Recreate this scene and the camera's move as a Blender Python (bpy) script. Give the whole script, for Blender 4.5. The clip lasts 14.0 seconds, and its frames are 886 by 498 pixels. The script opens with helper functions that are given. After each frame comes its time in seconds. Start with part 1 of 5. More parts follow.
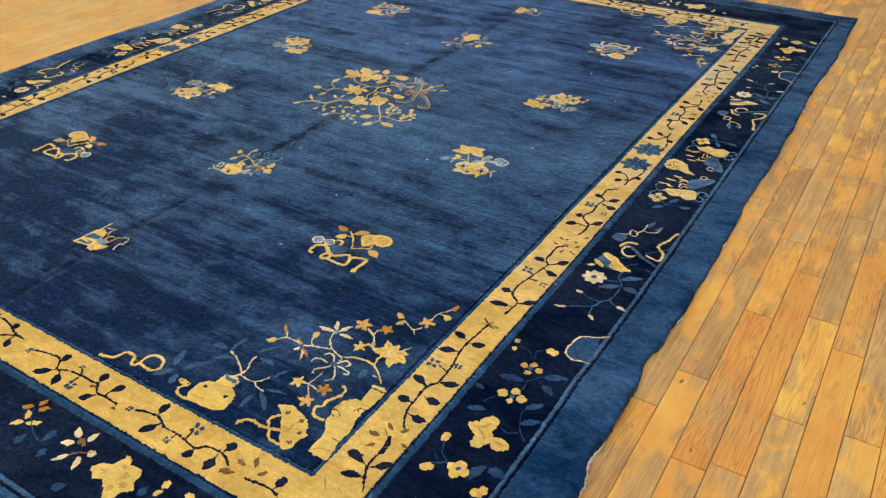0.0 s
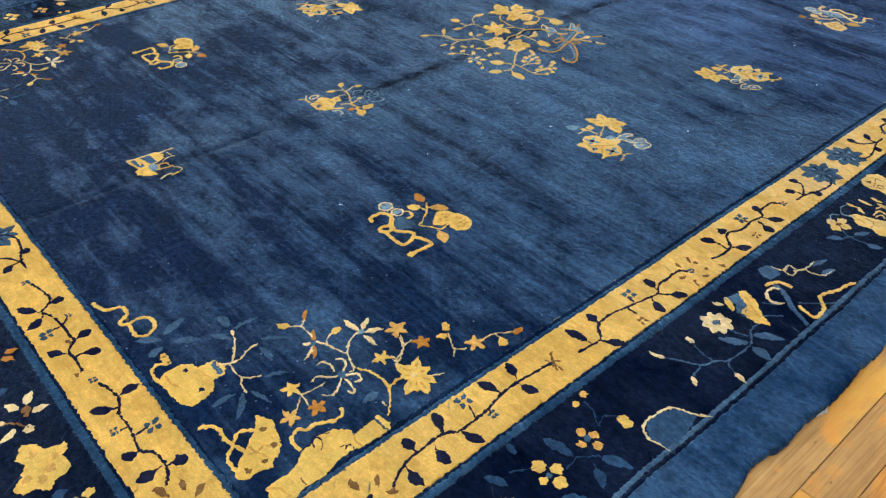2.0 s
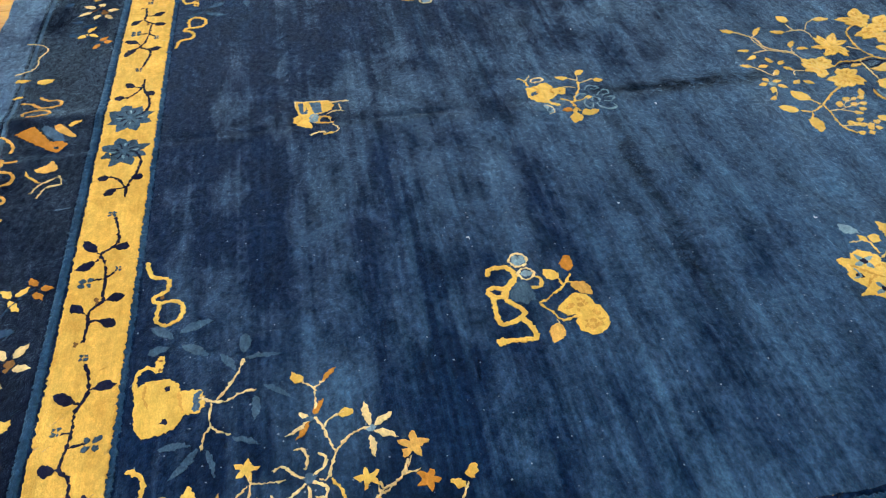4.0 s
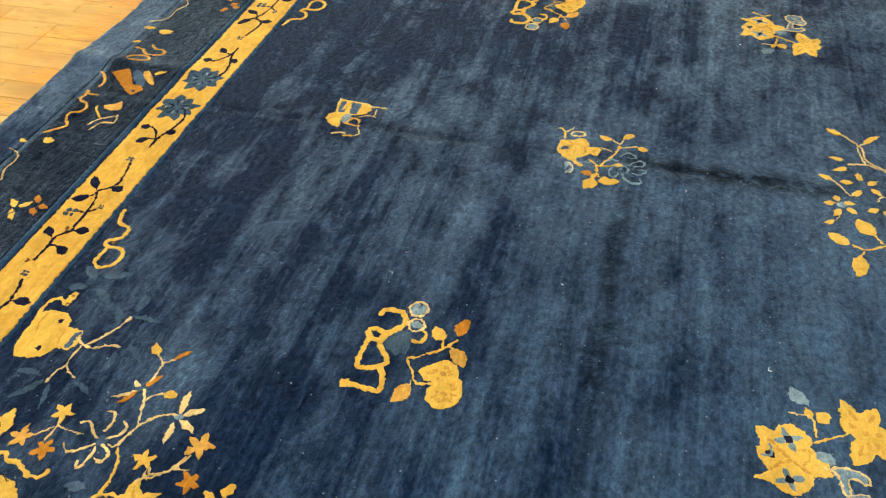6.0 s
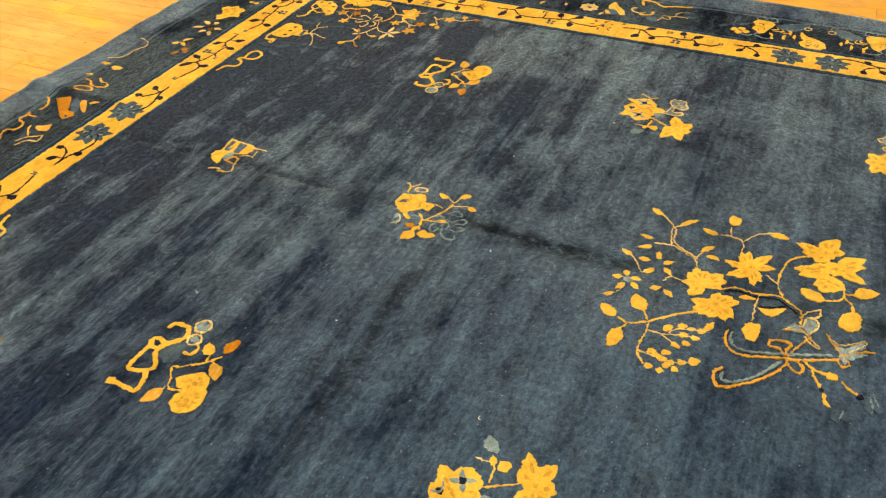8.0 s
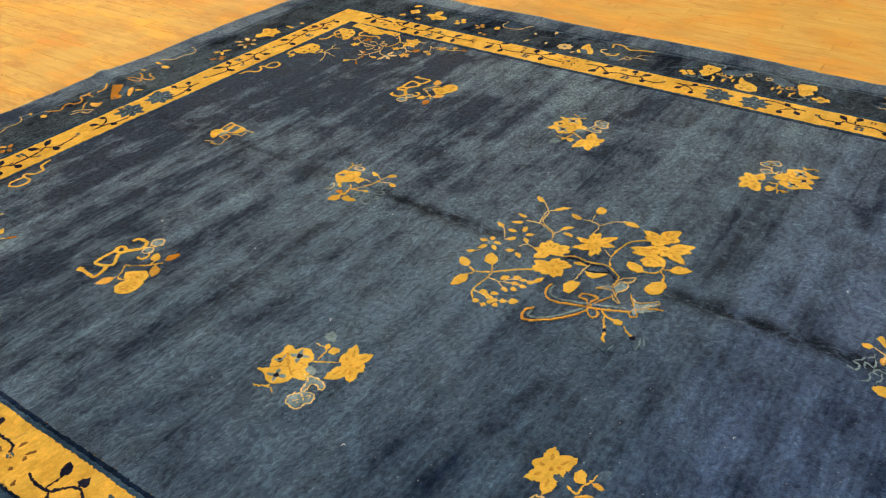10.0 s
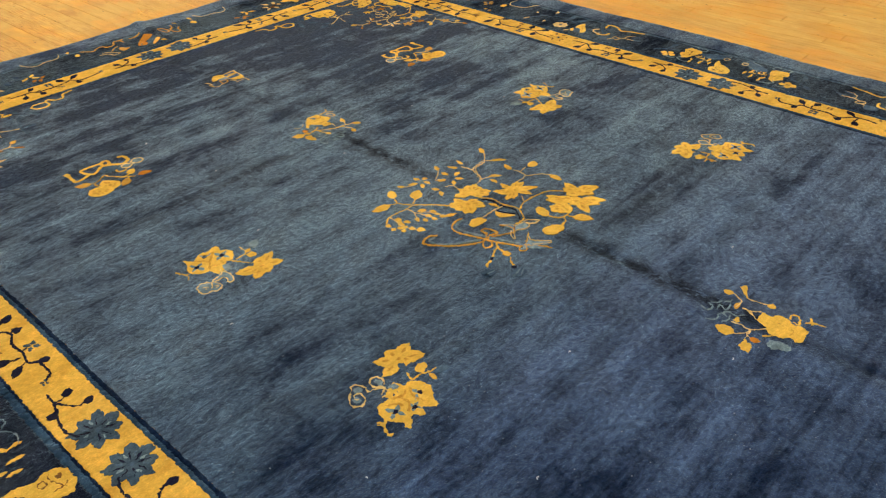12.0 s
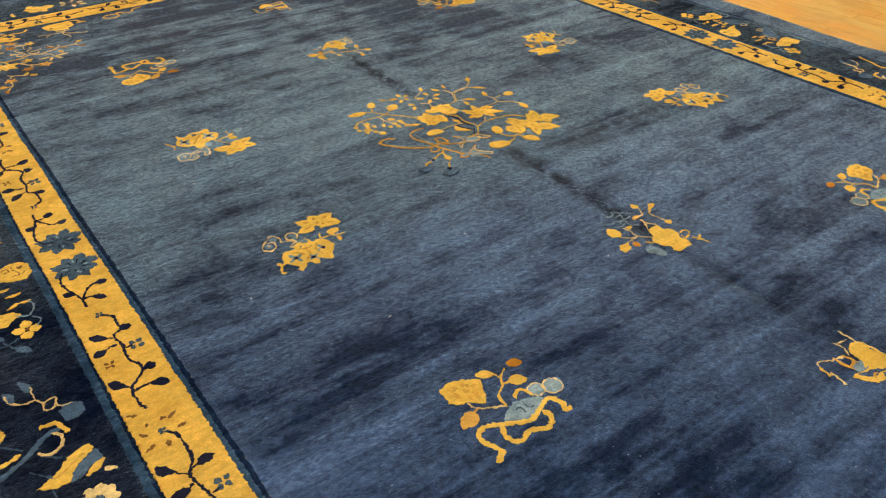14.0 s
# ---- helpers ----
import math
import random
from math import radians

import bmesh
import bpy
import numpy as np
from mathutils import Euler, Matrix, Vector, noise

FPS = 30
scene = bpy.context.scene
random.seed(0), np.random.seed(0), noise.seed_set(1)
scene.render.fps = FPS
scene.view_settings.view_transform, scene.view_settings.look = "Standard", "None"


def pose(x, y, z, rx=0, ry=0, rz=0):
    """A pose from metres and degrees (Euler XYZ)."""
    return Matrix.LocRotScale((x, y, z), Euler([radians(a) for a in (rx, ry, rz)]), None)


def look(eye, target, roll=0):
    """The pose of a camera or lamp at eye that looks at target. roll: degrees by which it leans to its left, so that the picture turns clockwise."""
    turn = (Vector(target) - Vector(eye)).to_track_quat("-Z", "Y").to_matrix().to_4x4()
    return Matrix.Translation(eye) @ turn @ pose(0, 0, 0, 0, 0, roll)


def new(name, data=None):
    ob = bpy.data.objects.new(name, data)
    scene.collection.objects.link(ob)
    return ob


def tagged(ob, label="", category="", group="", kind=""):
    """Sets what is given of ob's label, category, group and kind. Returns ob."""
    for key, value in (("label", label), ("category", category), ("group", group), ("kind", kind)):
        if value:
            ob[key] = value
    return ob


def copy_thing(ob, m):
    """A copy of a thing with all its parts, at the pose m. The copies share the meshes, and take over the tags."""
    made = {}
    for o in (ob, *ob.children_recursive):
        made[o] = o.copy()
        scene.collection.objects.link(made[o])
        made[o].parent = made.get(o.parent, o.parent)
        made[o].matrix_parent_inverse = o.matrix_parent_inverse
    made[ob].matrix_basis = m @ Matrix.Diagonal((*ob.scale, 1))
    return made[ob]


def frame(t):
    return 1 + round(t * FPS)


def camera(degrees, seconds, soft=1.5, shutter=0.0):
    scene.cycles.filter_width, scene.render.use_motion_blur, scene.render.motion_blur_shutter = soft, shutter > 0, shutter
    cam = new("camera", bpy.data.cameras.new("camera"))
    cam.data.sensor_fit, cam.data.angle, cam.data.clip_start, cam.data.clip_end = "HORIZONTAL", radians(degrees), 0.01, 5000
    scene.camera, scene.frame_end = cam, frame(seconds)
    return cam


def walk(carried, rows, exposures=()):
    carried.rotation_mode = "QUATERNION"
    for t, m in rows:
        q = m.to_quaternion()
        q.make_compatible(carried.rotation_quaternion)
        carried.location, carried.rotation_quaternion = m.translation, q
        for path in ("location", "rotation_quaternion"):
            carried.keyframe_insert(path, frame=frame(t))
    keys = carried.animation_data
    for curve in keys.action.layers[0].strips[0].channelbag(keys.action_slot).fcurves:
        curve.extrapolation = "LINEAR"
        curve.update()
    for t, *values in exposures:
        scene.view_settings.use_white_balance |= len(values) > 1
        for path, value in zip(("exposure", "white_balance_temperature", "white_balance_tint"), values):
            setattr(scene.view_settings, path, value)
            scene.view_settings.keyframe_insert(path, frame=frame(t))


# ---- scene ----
cam = camera(57.6, 14.0, soft=1.2)
PATH = [
    (0, (1.71, -2.147, 1.151), (0.802, -0.746, 0.051), -0.8),
    (0.5, (1.659, -2.056, 1.107), (0.714, -0.671, 0.017), -0.5),
    (1, (1.621, -1.958, 1.047), (0.613, -0.637, -0.066), -0.2),
    (1.5, (1.635, -1.828, 0.987), (0.535, -0.623, -0.17), -0.1),
    (2, (1.631, -1.682, 1.0), (0.436, -0.638, -0.218), 0.0),
    (2.5, (1.581, -1.521, 1.012), (0.297, -0.672, -0.265), -0.3),
    (3, (1.509, -1.358, 0.99), (0.152, -0.714, -0.329), -0.6),
    (3.5, (1.433, -1.232, 0.948), (0.031, -0.791, -0.408), -0.8),
    (3.7, (1.414, -1.183, 0.935), (-0.005, -0.824, -0.427), -0.9),
    (5.8, (1.287, -0.591, 0.954), (-0.115, -0.977, -0.419), -2.4),
    (6, (1.288, -0.535, 0.959), (-0.106, -0.964, -0.409), -2.4),
    (6.5, (1.278, -0.381, 1.008), (-0.099, -0.901, -0.346), -2.5),
    (7, (1.197, -0.243, 1.003), (-0.174, -0.825, -0.331), -2.4),
    (7.5, (1.167, -0.123, 1.012), (-0.214, -0.754, -0.29), -2.3),
    (8, (1.211, 0.013, 1.023), (-0.18, -0.666, -0.243), -1.9),
    (8.2, (1.235, 0.077, 1.035), (-0.163, -0.625, -0.211), -1.7),
    (10.3, (1.362, 0.704, 1.062), (0.045, -0.289, -0.069), -1.9),
    (10.5, (1.362, 0.741, 1.06), (0.056, -0.268, -0.069), -1.9),
    (11, (1.35, 0.84, 1.022), (0.073, -0.208, -0.106), -1.6),
    (11.5, (1.325, 0.972, 1.021), (0.086, -0.118, -0.108), -1.4),
    (12, (1.307, 1.098, 1.027), (0.111, -0.04, -0.101), -1.2),
    (12.5, (1.327, 1.273, 1.041), (0.176, 0.089, -0.088), -1.0),
    (13, (1.315, 1.404, 1.039), (0.213, 0.175, -0.091), -0.8),
    (13.5, (1.271, 1.491, 0.981), (0.23, 0.211, -0.149), -0.7),
    (14, (1.187, 1.603, 0.944), (0.223, 0.265, -0.188), -0.5),
]
walk(
    cam,
    [(t, look(eye, target, roll)) for t, eye, target, roll in PATH],
    [(0, 0.12, 4480, 11), (2, 0.18, 4460, 11), (3.5, 0.26, 4550, 9), (6, 0.31, 5450, 7), (7, 0.30, 6100, 7), (7.5, 0.36, 6800, 6), (8.2, 0.37, 7200, 8), (10.5, 0.02, 5900, 10), (12.5, 0.02, 5800, 10), (14, 0.10, 5700, 10)],
)


# ---- light ----
scene.world = bpy.data.worlds.new("world")
scene.world.use_nodes = True
scene.world.node_tree.nodes["Background"].inputs[0].default_value = (0.8, 0.85, 0.9, 1)
scene.world.node_tree.nodes["Background"].inputs[1].default_value = 0.05
# Glow strength of the added ceiling panels, an assumed source.
ADDED_LAMP = 11.0

# ---- materials ----


class Nodes:
    """A small wrapper that makes and joins shader nodes."""

    def __init__(self, name):
        self.mat = bpy.data.materials.new(name)
        self.mat.use_nodes = True
        self.tree = self.mat.node_tree
        self.shader = self.tree.nodes["Principled BSDF"]

    def set(self, socket, value):
        if isinstance(value, bpy.types.NodeSocket):
            self.tree.links.new(value, socket)
        elif isinstance(value, tuple) and len(value) == 3 and socket.type == "RGBA":
            socket.default_value = (*value, 1)
        else:
            socket.default_value = value

    def math(self, op, a, b=0.0, c=0.0):
        n = self.tree.nodes.new("ShaderNodeMath")
        n.operation = op
        for s, v in zip(n.inputs, (a, b, c)):
            self.set(s, v)
        return n.outputs[0]

    def mix(self, fac, a, b, blend="MIX"):
        n = self.tree.nodes.new("ShaderNodeMix")
        n.data_type, n.blend_type = "RGBA", blend
        self.set(n.inputs[0], fac)
        self.set(n.inputs[6], a)
        self.set(n.inputs[7], b)
        return n.outputs[2]

    def span(self, value, low, high, to_low=0.0, to_high=1.0):
        n = self.tree.nodes.new("ShaderNodeMapRange")
        for s, v in zip(n.inputs, (value, low, high, to_low, to_high)):
            self.set(s, v)
        return n.outputs[0]

    def place(self, scale=(1, 1, 1), shift=None, turn=0.0):
        g = self.tree.nodes.new("ShaderNodeNewGeometry")
        n = self.tree.nodes.new("ShaderNodeMapping")
        self.set(n.inputs[0], g.outputs["Position"])
        if shift is not None:
            add = self.tree.nodes.new("ShaderNodeVectorMath")
            self.set(add.inputs[0], g.outputs["Position"])
            self.set(add.inputs[1], shift)
            self.set(n.inputs[0], add.outputs[0])
        n.inputs[2].default_value = (0, 0, turn)
        n.inputs[3].default_value = scale
        return n.outputs[0]

    def noise(self, at, scale, detail=3.0, rough=0.55, bend=0.0):
        n = self.tree.nodes.new("ShaderNodeTexNoise")
        for key, v in (("Vector", at), ("Scale", scale), ("Detail", detail), ("Roughness", rough), ("Distortion", bend)):
            self.set(n.inputs[key], v)
        return n.outputs[0]

    def bump(self, height, strength, distance, below=None):
        n = self.tree.nodes.new("ShaderNodeBump")
        n.inputs["Strength"].default_value, n.inputs["Distance"].default_value = strength, distance
        self.set(n.inputs["Height"], height)
        if below is not None:
            self.set(n.inputs["Normal"], below)
        return n.outputs[0]

    def finish(self, **values):
        for key, v in values.items():
            self.set(self.shader.inputs[key.replace("_", " ")], v)
        return self.mat


def pile(name, base, other, worn, streak=0.7, sheen=0.25, deep=1.0, field=False, gloss=0.05, lean=0.0, fleck=None, weave=(0.22, 5.5)):
    """Wool pile: weft-wise colour bands, brushed patches, tuft grain; on the field also tone ramps by position and dark
    broken lines along the folds.
    """
    n = Nodes(name)
    bands = n.noise(n.place((*weave, 1)), 3.0, 4.0, 0.55, 0.12)
    fine_bands = n.noise(n.place((0.7, 34, 1)), 2.0, 4.0, 0.6, 0.12)
    patches = n.noise(n.place((1, 1.5, 1)), 3.6, 7.0, 0.70, 0.5)
    nap = n.noise(n.place((1, 1.6, 1)), 10.0, 6.0, 0.70, 0.3)
    clumps = n.noise(n.place((1, 1.4, 1)), 75.0, 4.0, 0.75)
    tufts = n.noise(n.place((1, 1.6, 1)), 260.0, 2.0, 0.8)
    zones = n.noise(n.place((0.7, 1.9, 1)), 1.9, 4.0, 0.6, 0.6)
    both = n.math("ADD", n.math("MULTIPLY", bands, 0.32), n.math("ADD", n.math("MULTIPLY", patches, 0.38), n.math("MULTIPLY", zones, 0.30)))
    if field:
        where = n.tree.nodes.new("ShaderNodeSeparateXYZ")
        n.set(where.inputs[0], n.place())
        # Tone falls or rises with position along and across the field.
        tone_ramps = n.math("SUBTRACT", n.span(where.outputs[1], -1.25, -0.30, -0.092, 0.046), n.span(where.outputs[1], 0.25, 1.0, 0.0, 0.052))
        tone_ramps = n.math("SUBTRACT", tone_ramps, n.math("MULTIPLY", n.span(where.outputs[0], 0.3, 0.62, 0.0, 0.040), n.span(where.outputs[1], -0.1, 0.35)))
        tone_ramps = n.math("SUBTRACT", tone_ramps, n.math("MULTIPLY", n.span(where.outputs[0], 0.0, -0.45, 0.0, 0.060), n.span(where.outputs[1], 0.5, 0.15)))
        both = n.math("ADD", both, tone_ramps)
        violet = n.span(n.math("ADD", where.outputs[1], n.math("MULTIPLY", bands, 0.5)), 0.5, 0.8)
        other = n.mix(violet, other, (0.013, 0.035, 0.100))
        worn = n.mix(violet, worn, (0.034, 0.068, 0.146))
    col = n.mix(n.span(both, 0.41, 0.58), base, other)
    brushed = n.math("MULTIPLY", n.span(fine_bands, 0.46, 0.66), n.span(patches, 0.38, 0.62, 0.25, 1.0))
    if field:
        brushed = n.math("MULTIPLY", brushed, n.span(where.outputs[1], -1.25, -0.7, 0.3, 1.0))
    col = n.mix(n.math("MULTIPLY", brushed, streak), col, worn)
    col = n.mix(n.span(fine_bands, 0.34, 0.48, 0.5 * streak, 0.0), col, n.mix(1.0, col, (0.45, 0.47, 0.5), "MULTIPLY"))
    col = n.mix(n.span(nap, 0.35, 0.50, 0.68 * deep, 0.0), col, n.mix(1.0, col, (0.36, 0.38, 0.40), "MULTIPLY"))
    col = n.mix(n.span(nap, 0.50, 0.65, 0.0, 0.62 * deep), col, n.mix(1.0, col, (1.8, 1.75, 1.6), "MULTIPLY"))
    if fleck:
        spots = n.noise(n.place(), 26.0, 5.0, 0.7)
        col = n.mix(n.span(spots, 0.48, 0.66, 0.0, 0.6), col, fleck)
    fold = 0.0
    if field:
        # Broken dark lines along the lengthwise fold and two cross folds.
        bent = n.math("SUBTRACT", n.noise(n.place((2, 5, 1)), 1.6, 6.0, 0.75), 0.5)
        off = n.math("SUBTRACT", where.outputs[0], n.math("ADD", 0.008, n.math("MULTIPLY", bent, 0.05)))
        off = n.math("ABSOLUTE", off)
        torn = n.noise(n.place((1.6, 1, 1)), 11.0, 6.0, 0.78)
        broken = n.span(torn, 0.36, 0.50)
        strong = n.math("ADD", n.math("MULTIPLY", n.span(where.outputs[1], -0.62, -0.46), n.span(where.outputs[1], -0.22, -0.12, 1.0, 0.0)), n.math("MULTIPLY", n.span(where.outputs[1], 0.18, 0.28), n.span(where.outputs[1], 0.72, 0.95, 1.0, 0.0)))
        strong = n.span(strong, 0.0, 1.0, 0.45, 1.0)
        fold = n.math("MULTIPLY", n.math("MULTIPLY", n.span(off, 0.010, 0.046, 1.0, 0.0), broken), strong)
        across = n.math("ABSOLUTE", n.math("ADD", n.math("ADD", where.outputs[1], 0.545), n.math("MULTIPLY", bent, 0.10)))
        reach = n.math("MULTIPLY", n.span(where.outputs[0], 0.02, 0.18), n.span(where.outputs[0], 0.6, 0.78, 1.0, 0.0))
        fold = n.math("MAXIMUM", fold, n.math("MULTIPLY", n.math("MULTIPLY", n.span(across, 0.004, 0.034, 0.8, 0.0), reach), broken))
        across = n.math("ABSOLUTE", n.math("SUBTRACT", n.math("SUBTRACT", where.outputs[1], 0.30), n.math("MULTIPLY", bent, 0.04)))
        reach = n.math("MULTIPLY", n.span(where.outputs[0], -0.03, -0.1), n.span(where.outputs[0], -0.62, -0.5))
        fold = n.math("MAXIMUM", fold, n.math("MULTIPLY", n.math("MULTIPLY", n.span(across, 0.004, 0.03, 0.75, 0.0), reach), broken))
        scuff = n.math("MULTIPLY", n.span(n.noise(n.place((1.6, 7, 1)), 3.4, 4.0, 0.7), 0.66, 0.72), 0.7)
        fold = n.math("MAXIMUM", fold, scuff)
        crumbs = n.noise(n.place((1.6, 1, 1)), 38.0, 5.0, 0.75)
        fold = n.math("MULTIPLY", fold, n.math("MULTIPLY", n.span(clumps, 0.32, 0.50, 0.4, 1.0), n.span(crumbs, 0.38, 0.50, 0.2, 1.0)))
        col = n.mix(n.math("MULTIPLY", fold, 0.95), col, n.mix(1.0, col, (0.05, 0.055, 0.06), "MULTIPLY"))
    col = n.mix(n.span(tufts, 0.42, 0.75, 0.0, 0.6 * deep), col, n.mix(1.0, col, (2.3, 2.3, 2.1), "MULTIPLY"))
    col = n.mix(n.span(clumps, 0.34, 0.54, 0.6 * deep, 0.0), col, n.mix(1.0, col, (0.36, 0.36, 0.37), "MULTIPLY"))
    col = n.mix(n.span(clumps, 0.56, 0.70, 0.0, 0.6 * deep), col, n.mix(1.0, col, (1.9, 1.9, 1.8), "MULTIPLY"))
    dust = n.span(n.noise(n.place(), 160.0, 0.0), 0.82, 0.86, 0.0, 0.45 if field else 0.0)
    col = n.mix(dust, col, (0.40, 0.42, 0.42))
    relief = n.bump(clumps, 0.4, 0.006, n.bump(tufts, 0.45, 0.003))
    lay = n.math("ADD", n.math("MULTIPLY", both, 0.66), n.math("ADD", n.math("MULTIPLY", fine_bands, 0.08), n.math("MULTIPLY", nap, 0.26)))
    lay = n.math("MULTIPLY", n.span(lay, 0.435, 0.565, 0.22, 1.9), n.span(clumps, 0.38, 0.62, 0.5, 1.5))
    if lean:
        add = n.tree.nodes.new("ShaderNodeVectorMath")
        n.set(add.inputs[0], relief)
        add.inputs[1].default_value = (-0.5 * lean, -0.85 * lean, 0)
        unit = n.tree.nodes.new("ShaderNodeVectorMath")
        unit.operation = "NORMALIZE"
        n.set(unit.inputs[0], add.outputs[0])
        relief = unit.outputs[0]
    if field:
        lay = n.math("MULTIPLY", lay, n.math("SUBTRACT", 1.0, n.math("MULTIPLY", fold, 0.9)))
    return n.finish(Base_Color=col, Roughness=0.58 if gloss > 0.1 else 0.95, Specular_IOR_Level=n.math("MULTIPLY", lay, gloss), Specular_Tint=(0.68, 0.86, 0.97) if gloss > 0.1 else (1.0, 1.0, 1.0), Sheen_Weight=n.math("MULTIPLY", lay, sheen), Sheen_Roughness=0.28, Sheen_Tint=(0.57, 0.84, 0.94), Normal=relief)


LEAN = 0.25
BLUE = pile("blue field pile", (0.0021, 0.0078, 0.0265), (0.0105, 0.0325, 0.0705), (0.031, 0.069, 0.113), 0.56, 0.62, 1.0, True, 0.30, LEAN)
RIM = pile("blue rim pile", (0.004, 0.0165, 0.045), (0.013, 0.038, 0.080), (0.034, 0.074, 0.124), 0.0, 0.4, 0.8, False, 0.28, LEAN, None, (0.8, 2.2))
NAVY = pile("navy border pile", (0.0009, 0.0027, 0.0112), (0.0020, 0.0051, 0.0165), (0.005, 0.010, 0.022), 0.0, 0.28, 0.9, False, 0.10, LEAN, None, (0.8, 2.2))
DARK = pile("dark outline pile", (0.0026, 0.0085, 0.026), (0.0048, 0.0130, 0.035), (0.008, 0.015, 0.034), 0.3, 0.12, 1.0, False, 0.06)
gold = pile("gold pile", (0.70, 0.425, 0.054), (0.77, 0.490, 0.076), (0.55, 0.312, 0.030), 0.4, 0.26, 0.3, lean=-0.35, fleck=(0.54, 0.295, 0.028))
band = pile("band gold pile", (0.68, 0.392, 0.050), (0.76, 0.464, 0.072), (0.50, 0.262, 0.026), 0.4, 0.26, 0.35, lean=-0.35, fleck=(0.52, 0.278, 0.026))
cream = pile("cream pile", (0.66, 0.47, 0.165), (0.74, 0.54, 0.21), (0.58, 0.39, 0.12), 0.4, 0.30, 0.5, lean=-0.3)
amber = pile("amber pile", (0.52, 0.275, 0.040), (0.59, 0.33, 0.055), (0.44, 0.215, 0.030), 0.5, 0.1, 0.5)
ochre = pile("ochre pile", (0.52, 0.275, 0.034), (0.58, 0.320, 0.045), (0.46, 0.230, 0.026), 0.5, 0.08, 0.5)
rust = pile("rust pile", (0.38, 0.150, 0.010), (0.45, 0.19, 0.014), (0.31, 0.115, 0.009), 0.5, 0.1, 0.5)
brown = pile("brown pile", (0.17, 0.082, 0.02), (0.22, 0.11, 0.025), (0.12, 0.055, 0.018), 0.5, 0.1, 0.6)
grey = pile("grey-blue pile", (0.15, 0.215, 0.235), (0.21, 0.275, 0.285), (0.11, 0.17, 0.20), 0.5, 0.15, 0.8)
steel = pile("steel-blue pile", (0.052, 0.086, 0.126), (0.070, 0.106, 0.145), (0.042, 0.072, 0.106), 0.5, 0.1, 0.8)
dusk = pile("dim blue pile", (0.023, 0.045, 0.078), (0.031, 0.056, 0.093), (0.018, 0.036, 0.065), 0.5, 0.1, 0.8)
haze = pile("hazy blue pile", (0.044, 0.072, 0.102), (0.060, 0.092, 0.122), (0.034, 0.058, 0.086), 0.5, 0.15, 0.8)
guard = pile("guard line pile", (0.020, 0.044, 0.080), (0.029, 0.059, 0.098), (0.016, 0.035, 0.064), 0.5, 0.15, 0.8)
slate = pile("slate pile", (0.042, 0.068, 0.092), (0.058, 0.087, 0.112), (0.034, 0.054, 0.076), 0.5, 0.1, 0.8)
ink = pile("ink pile", (0.008, 0.009, 0.024), (0.012, 0.012, 0.026), (0.022, 0.016, 0.02), 0.4, 0.08, 0.8)


